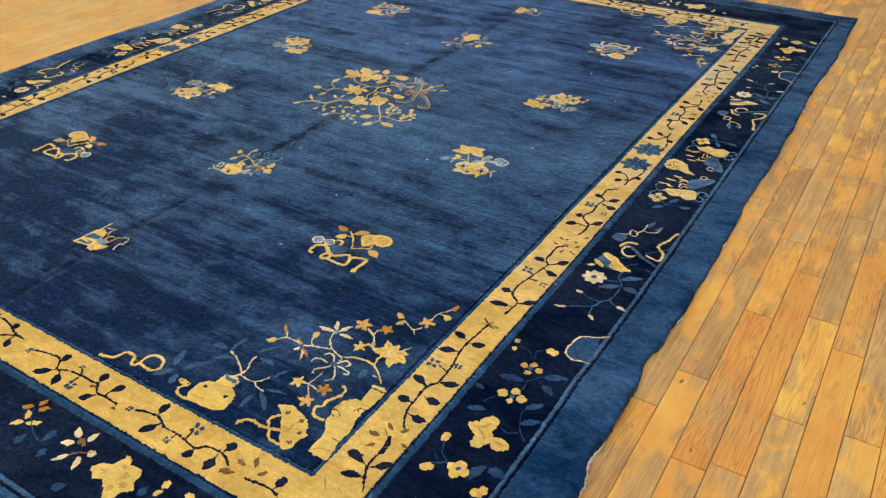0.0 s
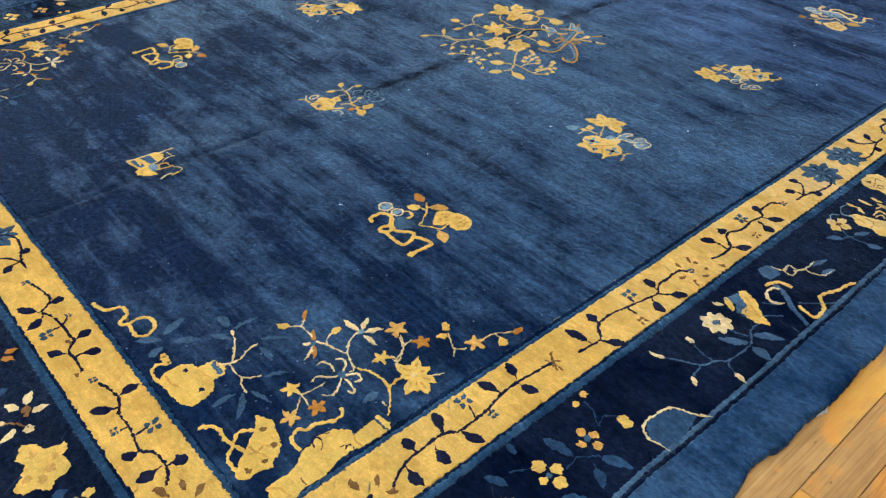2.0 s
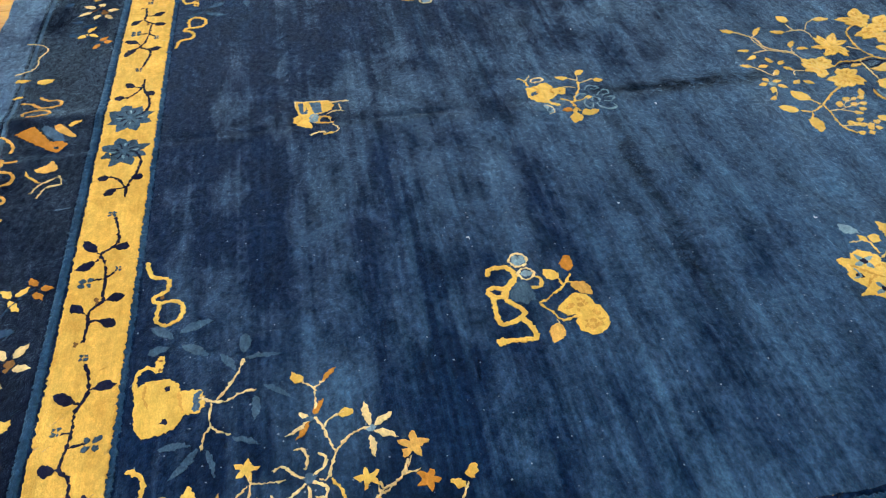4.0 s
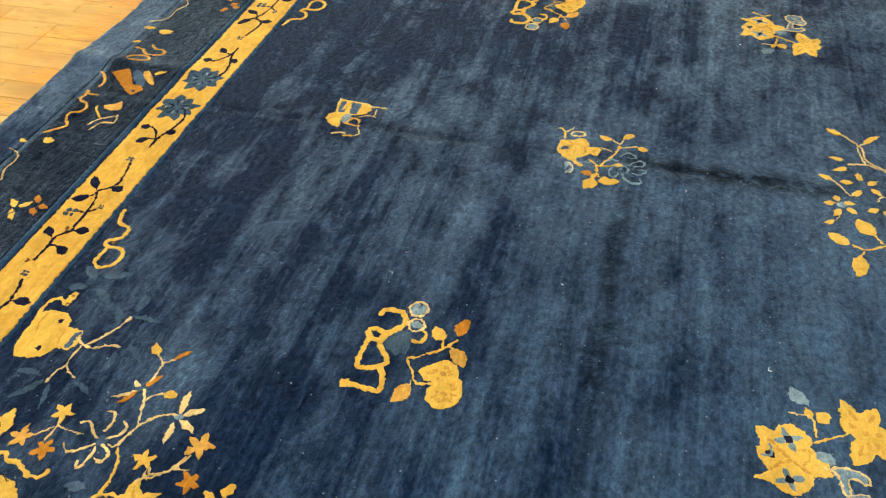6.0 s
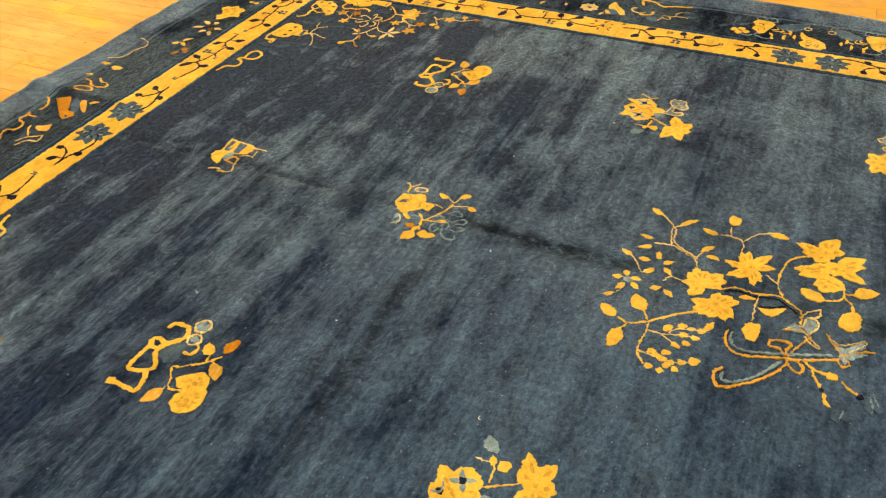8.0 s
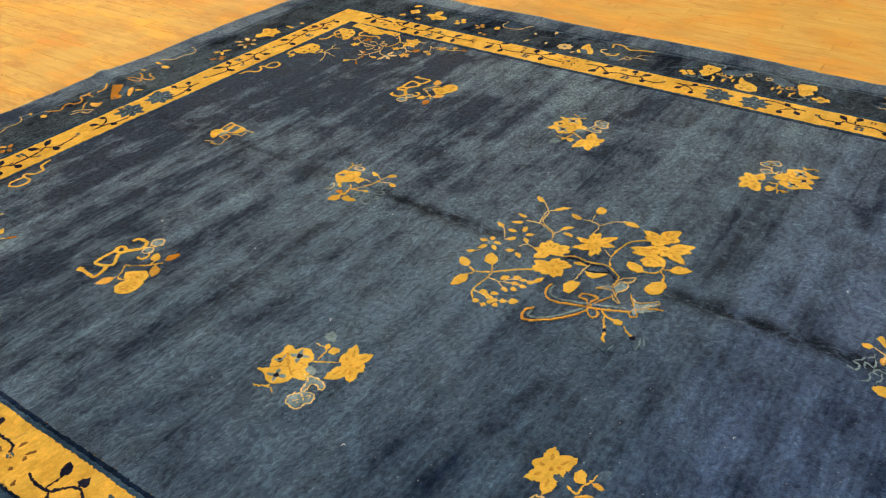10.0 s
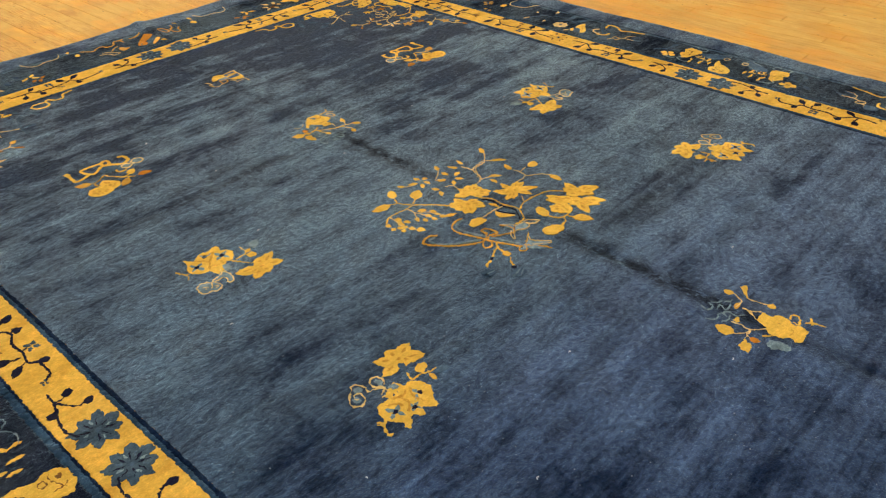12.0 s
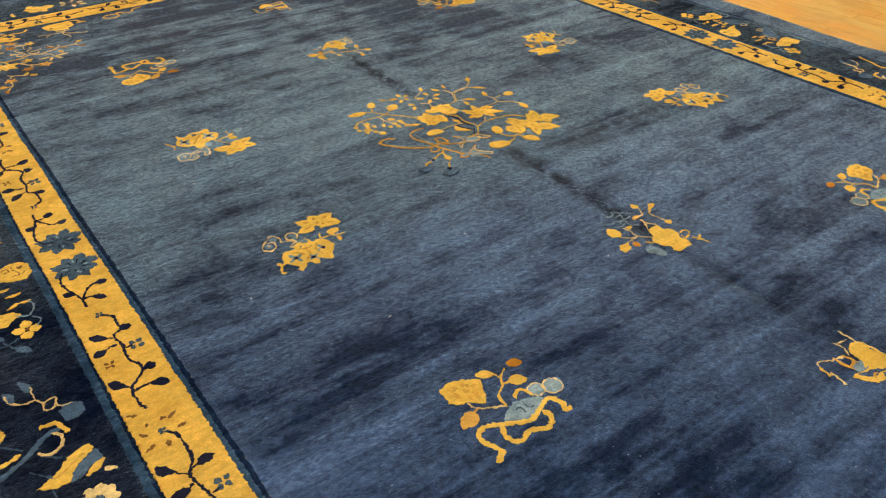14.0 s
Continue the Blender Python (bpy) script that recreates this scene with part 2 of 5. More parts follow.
def wood(name, islands):
    """Worn strip flooring: bare grey-tan wood under patches of orange varnish."""
    n = Nodes(name)
    if islands:
        r = n.tree.nodes.new("ShaderNodeNewGeometry").outputs["Random Per Island"]
    else:
        r = n.tree.nodes.new("ShaderNodeObjectInfo").outputs["Random"]
    mixed = n.tree.nodes.new("ShaderNodeCombineXYZ")
    n.set(mixed.inputs[0], n.math("MULTIPLY", r, 7.0))
    n.set(mixed.inputs[1], n.math("MULTIPLY", r, 31.0))
    n.set(mixed.inputs[2], n.math("MULTIPLY", r, 5.0))
    shift = mixed.outputs[0]
    where = n.tree.nodes.new("ShaderNodeSeparateXYZ")
    n.set(where.inputs[0], n.place())
    kept = n.span(where.outputs[0], -1.6, -1.2, 1.0, 0.0)
    away = n.math("MAXIMUM", kept, n.span(where.outputs[1], -2.0, -1.7, 1.0, 0.0))
    spill = n.noise(n.place((2.6, 1.5, 1)), 2.4, 6.0, 0.62, 0.7)
    wear = n.noise(n.place((26, 7, 1), shift), 1.0, 5.0, 0.65, 0.5)
    rings = n.noise(n.place((20, 0.9, 1), shift), 2.0, 2.5, 0.5, 0.3)
    lines = n.math("ABSOLUTE", n.math("SUBTRACT", n.math("FRACT", n.math("MULTIPLY", rings, 15.0)), 0.5))
    fibre = n.noise(n.place((330, 7, 1), shift), 1.0, 5.0, 0.7, 0.3)
    comb = n.noise(n.place((120, 4, 1), shift), 1.0, 4.0, 0.6, 0.3)
    coat = n.noise(n.place((8.0, 3.0, 1), shift), 1.7, 6.0, 0.60, 0.6)
    pick = n.math("FRACT", n.math("MULTIPLY", r, 17.0))
    coat = n.math("ADD", n.math("ADD", coat, n.span(pick, 0.0, 1.0, -0.11, 0.12)), n.span(spill, 0.35, 0.65, -0.07, 0.07))
    coat = n.math("ADD", coat, n.span(wear, 0.3, 0.7, -0.05, 0.05))
    coat = n.span(coat, 0.46, 0.56)
    coat = n.math("ADD", n.math("MULTIPLY", coat, n.math("SUBTRACT", 1.0, away)), n.math("MULTIPLY", away, n.math("MULTIPLY", n.span(spill, 0.47, 0.62), n.span(wear, 0.32, 0.6, 0.45, 1.0))))
    tone = n.math("FRACT", n.math("MULTIPLY", r, 5.3))
    other_tone = n.math("FRACT", n.math("MULTIPLY", r, 29.0))
    stain = n.noise(n.place((8, 3, 1), shift), 2.0, 5.0, 0.62, 0.4)
    pale = n.mix(tone, (0.58, 0.357, 0.102), (0.47, 0.280, 0.072))
    pale = n.mix(n.span(stain, 0.36, 0.62), n.mix(1.0, pale, (0.90, 0.85, 0.76), "MULTIPLY"), n.mix(1.0, pale, (1.15, 1.08, 0.95), "MULTIPLY"))
    grain = n.math("ADD", n.math("MULTIPLY", fibre, 0.5), n.math("MULTIPLY", comb, 0.5))
    bare = n.mix(n.span(grain, 0.40, 0.58), n.mix(1.0, pale, (0.80, 0.73, 0.62), "MULTIPLY"), n.mix(1.0, pale, (1.09, 1.09, 1.07), "MULTIPLY"))
    bare = n.mix(n.span(wear, 0.34, 0.5, 0.45, 0.0), bare, n.mix(1.0, bare, (0.78, 0.68, 0.52), "MULTIPLY"))
    bare = n.mix(n.math("MULTIPLY", away, 0.7), bare, n.mix(n.span(wear, 0.35, 0.65), (0.60, 0.360, 0.072), (0.70, 0.440, 0.105)))
    coated = n.mix(other_tone, (0.78, 0.390, 0.024), (0.64, 0.260, 0.013))
    coated = n.mix(n.span(stain, 0.42, 0.62), coated, n.mix(1.0, coated, (1.06, 1.22, 1.4), "MULTIPLY"))
    coated = n.mix(n.span(fibre, 0.32, 0.68, 0.2, 0.0), coated, n.mix(1.0, coated, (0.74, 0.64, 0.5), "MULTIPLY"))
    coated = n.mix(n.math("MULTIPLY", kept, 0.55), coated, (0.60, 0.305, 0.042))
    col = n.mix(n.math("MULTIPLY", coat, 0.97), bare, coated)
    ringed = n.math("MULTIPLY", n.span(lines, 0.24, 0.5), n.span(n.math("FRACT", n.math("MULTIPLY", r, 9.1)), 0.4, 0.65, 0.08, 0.75))
    ringed = n.math("MULTIPLY", ringed, n.span(kept, 0.0, 1.0, 1.0, 0.3))
    col = n.mix(ringed, col, n.mix(1.0, col, (0.70, 0.55, 0.38), "MULTIPLY"))
    col = n.mix(n.span(stain, 0.60, 0.70, 0.0, 0.5), col, n.mix(1.0, col, (0.70, 0.50, 0.36), "MULTIPLY"))
    col = n.mix(n.span(n.noise(n.place((3, 3, 1)), 1.2, 3.0), 0.45, 0.6, 0.0, 0.35), col, n.mix(1.0, col, (0.8, 0.68, 0.55), "MULTIPLY"))
    specks = n.noise(n.place((75, 30, 1), shift), 1.0, 1.0)
    col = n.mix(n.span(specks, 0.765, 0.785, 0.0, 0.75), col, (0.09, 0.05, 0.025))
    relief = n.bump(grain, 0.35, 0.002, n.bump(rings, 0.2, 0.004))
    rough = n.span(coat, 0.0, 1.0, 0.7, 0.52)
    return n.finish(Base_Color=col, Roughness=rough, Specular_IOR_Level=n.span(kept, 0.0, 1.0, 0.25, 0.10), Normal=relief)


WOOD = wood("worn varnished strip wood", False)
WOOD_JOINED = wood("worn varnished strip wood far", True)


def plain(name, col, rough=0.8, grain=40.0, glow=0.0):
    n = Nodes(name)
    spots = n.noise(n.place(), grain, 4.0)
    c = n.mix(n.span(spots, 0.3, 0.7, 0.0, 0.15), col, n.mix(1.0, col, (0.8, 0.8, 0.8), "MULTIPLY"))
    n.finish(Base_Color=c, Roughness=rough, Normal=n.bump(spots, 0.1, 0.002))
    if glow:
        n.finish(Emission_Color=(1.0, 0.95, 0.87), Emission_Strength=glow)
    return n.mat


JOINT = plain("dark floor joint", (0.05, 0.03, 0.018), 0.9)
PLASTER = plain("white painted plaster", (0.74, 0.73, 0.7), 0.85)
TRIM = plain("white enamelled metal", (0.8, 0.8, 0.8), 0.4)
GLOW = plain("lit diffuser", (0.9, 0.9, 0.9), 0.5, 40.0, ADDED_LAMP)
JUTE = plain("cotton backing", (0.68, 0.58, 0.40), 0.95, 300.0)
THREAD = plain("white lint thread", (0.8, 0.8, 0.78), 0.9)

# ---- building helpers ----


def mesh_of(name, verts, faces, mats, slots=None, smooth=False):
    me = bpy.data.meshes.new(name)
    me.from_pydata(verts, [], faces)
    for m in mats:
        me.materials.append(m)
    if slots:
        me.polygons.foreach_set("material_index", slots)
    if smooth:
        me.polygons.foreach_set("use_smooth", [True] * len(faces))
    me.update()
    return me


def part(name, me, parent, at=(0, 0, 0), label=""):
    ob = new(name, me)
    ob.parent = parent
    ob.location = at
    return tagged(ob, label)


def box(verts, faces, lo, hi, bevel=0.0):
    """Adds a box whose top edges are eased by bevel."""
    (x0, y0, z0), (x1, y1, z1), b, k = lo, hi, bevel, len(verts)
    verts += [(x0, y0, z0), (x1, y0, z0), (x1, y1, z0), (x0, y1, z0)]
    verts += [(x0, y0, z1 - b), (x1, y0, z1 - b), (x1, y1, z1 - b), (x0, y1, z1 - b)]
    faces += [tuple(k + i for i in q) for q in ((3, 2, 1, 0), (0, 1, 5, 4), (1, 2, 6, 5), (2, 3, 7, 6), (3, 0, 4, 7))]
    if b:
        verts += [(x0 + b, y0 + b, z1), (x1 - b, y0 + b, z1), (x1 - b, y1 - b, z1), (x0 + b, y1 - b, z1)]
        faces += [tuple(k + i for i in q) for q in ((4, 5, 9, 8), (5, 6, 10, 9), (6, 7, 11, 10), (7, 4, 8, 11), (8, 9, 10, 11))]
    else:
        faces.append((k + 4, k + 5, k + 6, k + 7))


# ---- the room ----
ROOM, HIGH = 4.6, 3.2


def block(name, lo, hi, mat, label, category):
    v, f = [], []
    box(v, f, lo, hi)
    return tagged(new(name, mesh_of(name, v, f, [mat])), label, category, kind="structure")


R2 = ROOM + 0.15
block("wall_north", (-R2, ROOM, 0), (R2, R2, HIGH), PLASTER, "plain white painted wall", "wall")
block("wall_south", (-R2, -R2, 0), (R2, -ROOM, HIGH), PLASTER, "plain white painted wall", "wall")
block("wall_east", (ROOM, -ROOM, 0), (R2, ROOM, HIGH), PLASTER, "plain white painted wall", "wall")
block("wall_west", (-R2, -ROOM, 0), (-ROOM, ROOM, HIGH), PLASTER, "plain white painted wall", "wall")
block("ceiling", (-R2, -R2, HIGH), (R2, R2, HIGH + 0.15), PLASTER, "plain white painted ceiling", "ceiling")


# Assumed ceiling panel: an unseen, added source with a glowing diffuser.
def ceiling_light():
    lamp = tagged(new("ceiling_light"), "added unseen ceiling light panel with lit diffuser", "ceiling light", "ceiling light panels")
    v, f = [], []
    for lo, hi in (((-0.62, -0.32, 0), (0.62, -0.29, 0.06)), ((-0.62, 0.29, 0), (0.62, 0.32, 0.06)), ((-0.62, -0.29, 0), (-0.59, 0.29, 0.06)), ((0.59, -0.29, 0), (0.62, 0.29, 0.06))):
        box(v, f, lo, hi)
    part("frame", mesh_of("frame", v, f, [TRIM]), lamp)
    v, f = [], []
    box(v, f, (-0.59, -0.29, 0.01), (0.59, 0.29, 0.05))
    part("diffuser", mesh_of("diffuser", v, f, [GLOW]), lamp, (0, 0, 0), "lit white diffuser of an added ceiling panel")
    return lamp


# Unseen panels, added and spaced to tune brightness over rug and floor.
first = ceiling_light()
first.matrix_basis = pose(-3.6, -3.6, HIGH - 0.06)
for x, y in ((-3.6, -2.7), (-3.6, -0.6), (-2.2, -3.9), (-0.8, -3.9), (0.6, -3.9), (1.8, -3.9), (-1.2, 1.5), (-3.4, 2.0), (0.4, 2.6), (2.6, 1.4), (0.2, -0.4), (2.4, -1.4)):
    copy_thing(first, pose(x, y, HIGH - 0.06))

# ---- the rug ----
HALF_X, HALF_Y, THICK = 1.37, 1.850, 0.012


def ridge(d, width):
    return math.exp(-((d / width) ** 2))


def rug_height(x, y):
    """The pile's level: fold lines, edge ripples and slight unevenness."""
    z = THICK + 0.0022 * noise.noise(Vector((x * 1.7, y * 1.7, 3)))
    mid = 0.008 + 0.012 * noise.noise(Vector((0, y * 2.2, 8)))
    torn = max(0.0, 0.3 + 1.3 * noise.noise(Vector((x * 9, y * 7, 1))))
    z -= 0.0035 * ridge(x - mid, 0.014) * torn * (1 + 0.7 * noise.noise(Vector((x * 60, y * 45, 6))))
    z += 0.0012 * ridge(x - mid - 0.03, 0.03)
    for at in (-1.15, -0.56, 0.30, 1.2):
        z -= 0.0012 * ridge(y - at - 0.02 * noise.noise(Vector((x * 2, at, 5))), 0.012)
    if y < -1.45:
        z += 0.009 * min(1.0, (-1.45 - y) / 0.25) * ridge(x + 0.11, 0.028)
    rim = max(abs(x) - 1.16, abs(y) - 1.645, 0.0) / 0.2
    if rim:
        z += 0.010 * min(rim, 1.0) ** 2 * (0.35 + noise.noise(Vector((x * 2.6, y * 2.6, 9))))
        if x > 1.2:
            loose = min(1.0, (x - 1.2) / 0.14)
            z += loose * (0.013 * ridge(y + 0.97, 0.06) + 0.010 * ridge(y + 1.32, 0.08) + 0.007 * ridge(y + 0.56, 0.08) + 0.005 * ridge(y - 0.7, 0.1))
    return max(z, 0.006)


def knots(x, y):
    """The weave's own unevenness: where a place of the drawing lies on the rug."""
    a = noise.noise_vector(Vector((x * 240, y * 240, 0))) * 0.0038
    b = noise.noise_vector(Vector((x * 2.5, y * 2.5, 4))) * 0.003
    return x + a.x + b.x, y + a.y + b.y


def spread(limits, step):
    """Even steps between each two neighbouring limits."""
    out = []
    for a, b in zip(limits, limits[1:]):
        k = max(1, round((b - a) / step))
        out += [a + (b - a) * i / k for i in range(k)]
    return out + [limits[-1]]


rug = tagged(new("rug"), "large navy blue Chinese wool rug with gold floral motifs", "rug")


def field():
    xs = spread((-0.952, -0.05), 0.012) + spread((-0.05, 0.07), 0.004)[1:] + spread((0.07, 0.952), 0.012)[1:]
    ys = spread((-1.438, 1.438), 0.008)
    v = []
    for y in ys:
        for x in xs:
            a, b = knots(x, y)
            v.append((a, b, rug_height(a, b)))
    w = len(xs)
    f = [(j * w + i, j * w + i + 1, (j + 1) * w + i + 1, (j + 1) * w + i) for j in range(len(ys) - 1) for i in range(w - 1)]
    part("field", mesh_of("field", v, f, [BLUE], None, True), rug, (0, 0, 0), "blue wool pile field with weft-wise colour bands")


def wavy(x, y, amount):
    """The outline of the whole rug, which does not run straight."""
    a = noise.noise_vector(Vector((x * 1.9, y * 1.9, 7))) * 0.014 * amount
    b = noise.noise_vector(Vector((x * 14, y * 14, 2))) * 0.006 * amount
    out = 0.0
    if x > 1.2:
        out = 0.006 - 0.0160 * (y + 0.4) - 0.016 * ridge(y + 0.83, 0.05) - 0.013 * ridge(y + 1.13, 0.05)
    return x + a.x + b.x + out * amount, y + a.y + b.y


def frame_ring(name, inner, outer, mat, lift, label, across=3, loose=0.0):
    """A mitred rectangular band between two insets from the rug's edge."""
    v, f = [], []
    for side in range(4):
        turn = Matrix.Rotation(radians(90 * side), 2)
        lx, ly = (HALF_X, HALF_Y) if side % 2 == 0 else (HALF_Y, HALF_X)
        along = 1000 if side % 2 == 0 else 740
        k = len(v)
        steps = [i / across for i in range(across + 1)]
        if across > 3:
            steps = [0.0, 0.03] + steps[1:-1] + [0.97, 1.0]
        steps = [0.0] + steps + [1.0]
        rows = len(steps)
        for i in range(along + 1):
            for j in range(rows):
                g = steps[j]
                inset = inner + (outer - inner) * g
                s = (2 * i / along - 1) * (ly - inset)
                p = turn @ Vector((lx - inset, s))
                a, b = knots(p.x, p.y)
                if loose:
                    a, b = wavy(a, b, loose * g)
                z = rug_height(a, b) + lift
                if j in (0, rows - 1):
                    z -= 0.005 if (j == 0 or not loose) else z - 0.001
                elif loose and j == rows - 2:
                    z -= 0.003
                v.append((a, b, z))
        f += [(k + i * rows + j, k + i * rows + j + 1, k + (i + 1) * rows + j + 1, k + (i + 1) * rows + j) for i in range(along) for j in range(rows - 1)]
    f = [q[::-1] for q in f]
    return part(name, mesh_of(name, v, f, [mat], None, True), rug, (0, 0, 0), label)


field()
frame_ring("inner_line", 0.419, 0.409, DARK, -0.0008, "dark navy line round the field", 2)
frame_ring("inner_guard", 0.409, 0.400, guard, 0.0, "thin blue line round the field", 1)
frame_ring("gold_band", 0.400, 0.296, band, 0.0012, "gold band with a dark leafy vine", 8)
frame_ring("outline", 0.296, 0.290, DARK, -0.0008, "dark navy outline", 1)
frame_ring("blue_line", 0.290, 0.277, guard, 0.0005, "blue guard line", 1)
frame_ring("border", 0.277, 0.106, NAVY, 0.0, "navy border with scattered emblems", 8)
frame_ring("guard_line", 0.106, 0.098, steel, 0.0002, "blue guard line", 1)
frame_ring("guard_outline", 0.098, 0.090, NAVY, -0.0001, "dark navy outline", 1)
frame_ring("rim", 0.090, 0.0, RIM, 0.0, "plain blue outer rim, slightly wavy", 8, 1.0)


def frayed_edge(start, length):
    """A short stretch where the cream foundation shows past the worn edge."""
    v, f = [], []
    count = round(length / 0.0035)
    for i in range(count + 1):
        y = start + 0.0035 * i
        a, b = wavy(*knots(HALF_X, y), 1.0)
        w = 0.0055 * math.sin(math.pi * i / count) * (0.9 + 0.9 * noise.noise(Vector((y * 160, 0, 3))))
        v += [(a - 0.003, b, 0.0045), (a + w, b, 0.0035), (a + w, b, 0.0008)]
    f = [(3 * i + k, 3 * i + k + 1, 3 * i + k + 4, 3 * i + k + 3) for i in range(count) for k in (0, 1)]
    part("frayed_edge", mesh_of("frayed_edge", v, f, [JUTE]), rug, (0, 0, 0), "cream frayed foundation at the worn edge")


for start, length in ((-1.235, 0.16), (-0.67, 0.035), (-0.30, 0.03), (0.67, 0.05), (0.80, 0.06), (0.97, 0.05), (1.22, 0.08)):
    frayed_edge(start, length)


# ---- drawing on the rug ----
LIFT = 0.0008


def curve_through(points, step=0.005, closed=False):
    """A smooth line through a few places, in even steps."""
    p = [Vector(q) for q in points]
    n, out = len(p), []
    for i in range(n if closed else n - 1):
        if closed:
            a, b, c, d = p[i - 1], p[i], p[(i + 1) % n], p[(i + 2) % n]
        else:
            a, b, c, d = p[max(i - 1, 0)], p[i], p[i + 1], p[min(i + 2, n - 1)]
        k = max(2, math.ceil((c - b).length / step))
        for j in range(k):
            t = j / k
            out.append(0.5 * (2 * b + (c - a) * t + (2 * a - 5 * b + 4 * c - d) * t**2 + (3 * b - a - 3 * c + d) * t**3))
    return out if closed else out + [p[-1]]


class Motif:
    """One emblem of the rug, drawn in millimetres about its middle; flip mirrors it."""

    def __init__(self, name, draw, x, y, flip=(1, 1), label="", swap=False, lift=LIFT, stretch=1.0):
        self.x, self.y, self.flip, self.swap, self.stretch = x, y, flip, swap, stretch
        self.lift, self.lines, self.things, self.count = lift, [], [], 0
        draw(self)
        if self.lines:
            (v, f, mat), *more = self.lines
            self.things += [(*q, "stem") for q in more]
        else:
            k = next(i for i, q in enumerate(self.things) if not isinstance(q[2], tuple))
            v, f, mat, _ = self.things.pop(k)
        self.ob = part(name, mesh_of(name, v, f, [mat]), rug, (x, y, 0), label)
        for verts, faces, mat, kind in self.things:
            two = isinstance(mat, tuple)
            slots = [m for _, m in faces] if two else None
            quads = [q for q, _ in faces] if two else faces
            c = Vector((sum(q[0] for q in verts) / len(verts), sum(q[1] for q in verts) / len(verts), 0))
            me = mesh_of(kind, [(a - c.x, b - c.y, z) for a, b, z in verts], quads, list(mat) if two else [mat], slots)
            part(kind, me, self.ob, c)

    def lay(self, q, up):
        """A place of the drawing, in metres, on the rug, about the motif's middle."""
        u, w = (q[1] * self.stretch, q[0]) if self.swap else (q[0], q[1] * self.stretch)
        a, b = knots(self.x + u * self.flip[0], self.y + w * self.flip[1])
        return (a - self.x, b - self.y, rug_height(a, b) + up)

    def level(self):
        self.count += 1
        return self.lift + 0.000007 * self.count

    def slab(self, outline, up):
        n = len(outline)
        top = [self.lay(q, up) for q in outline]
        low = [(a, b, z - up - 0.002) for a, b, z in top]
        faces = [tuple(range(n))] + [(i, n + i, n + (i + 1) % n, (i + 1) % n) for i in range(n)]
        return top + low, faces

    def add(self, outline, mat, kind):
        verts, faces = self.slab(outline, self.level())
        self.things.append((verts, faces, mat, kind))

    def strip(self, pts, width, up, closed=False, taper=0.6):
        p = curve_through([Vector(q) / 1000 for q in pts], 0.0035, closed)
        n, v, f = len(p), [], []
        for i, q in enumerate(p):
            d = (p[(i + 1) % n] - p[i - 1]) if closed else p[min(i + 1, n - 1)] - p[max(i - 1, 0)]
            d = Vector((-d.y, d.x)).normalized() if d.length else Vector((1, 0))
            end = 1.0 if closed else min(1.0, taper + 0.25 * min(i, n - 1 - i))
            h = width / 2650 * end * (1 + 0.3 * noise.noise(Vector((q.x * 150 + self.x, q.y * 150, width))))
            a, b, c = self.lay(q + d * h, up - 0.0001), self.lay(q, up + 0.0005), self.lay(q - d * h, up - 0.0001)
            v += [(a[0], a[1], a[2] - up - 0.002), a, b, c, (c[0], c[1], c[2] - up - 0.002)]
        for i in range(n if closed else n - 1):
            j = (i + 1) % n
            f += [(5 * i + k, 5 * i + k + 1, 5 * j + k + 1, 5 * j + k) for k in range(4)]
        return v, f

    def line(self, mat, width, *pts):
        v, f = self.strip(pts, width, self.level())
        if width > 6:
            self.things.append((v, f, mat, "ribbon"))
        else:
            self.lines.append((v, f, mat))

    def ring(self, mat, at, r, width):
        pts = [(at[0] + r * math.cos(a), at[1] + r * math.sin(a)) for a in np.linspace(0, 2 * math.pi, 9)[:8]]
        v, f = self.strip(pts, width, self.level(), True)
        self.things.append((v, f, mat, "ring"))

    def leaf(self, mat, base, tip, width):
        a, b = Vector(base) / 1000, Vector(tip) / 1000
        if mat is ink and width > 12:
            b = a.lerp(b, 0.93)
        d = b - a
        s, w = Vector((-d.y, d.x)).normalized(), width / 2000
        k = max(7, int(d.length / 0.0032))
        bend = s * d.length * 0.05
        side = [(i / k, 0.86 * math.sin(math.pi * (i / k) ** 0.85) ** 0.8) for i in range(1, k)]
        if mat is ink and width > 12:
            k = max(k, 10)
            w *= 0.86
            side = [(i / k, 0.16 if i / k < 0.22 else math.sin(math.pi * (i / k - 0.22) / 0.78) ** 0.7) for i in range(1, k)]
        up = [a + d * t + bend * math.sin(math.pi * t) + s * w * h for t, h in side]
        down = [a + d * t + bend * math.sin(math.pi * t) - s * w * h for t, h in side]
        self.add([a] + up + [b] + down[::-1], mat, "leaf")

    def shape(self, mat, *pts):
        p = [Vector(q) / 1000 for q in pts]
        if len(p) > 5:
            p = [a.lerp(c, t) for a, c in zip(p, p[1:] + p[:1]) for t in (0.12, 0.88)]
        out = curve_through(p, 0.003, True)
        self.add(out, mat, "vessel")

    def dot(self, mat, at, r):
        c = Vector(at) / 1000
        k = max(10, int(r * 6.28 / 3))
        self.add([c + Vector((math.cos(a), math.sin(a))) * r / 1000 * (1 + 0.3 * noise.noise(Vector((math.cos(a) * 1.5 + at[0], math.sin(a) * 1.5, at[1])))) for a in np.linspace(0, 2 * math.pi, k + 1)[:k]], mat, "bud")

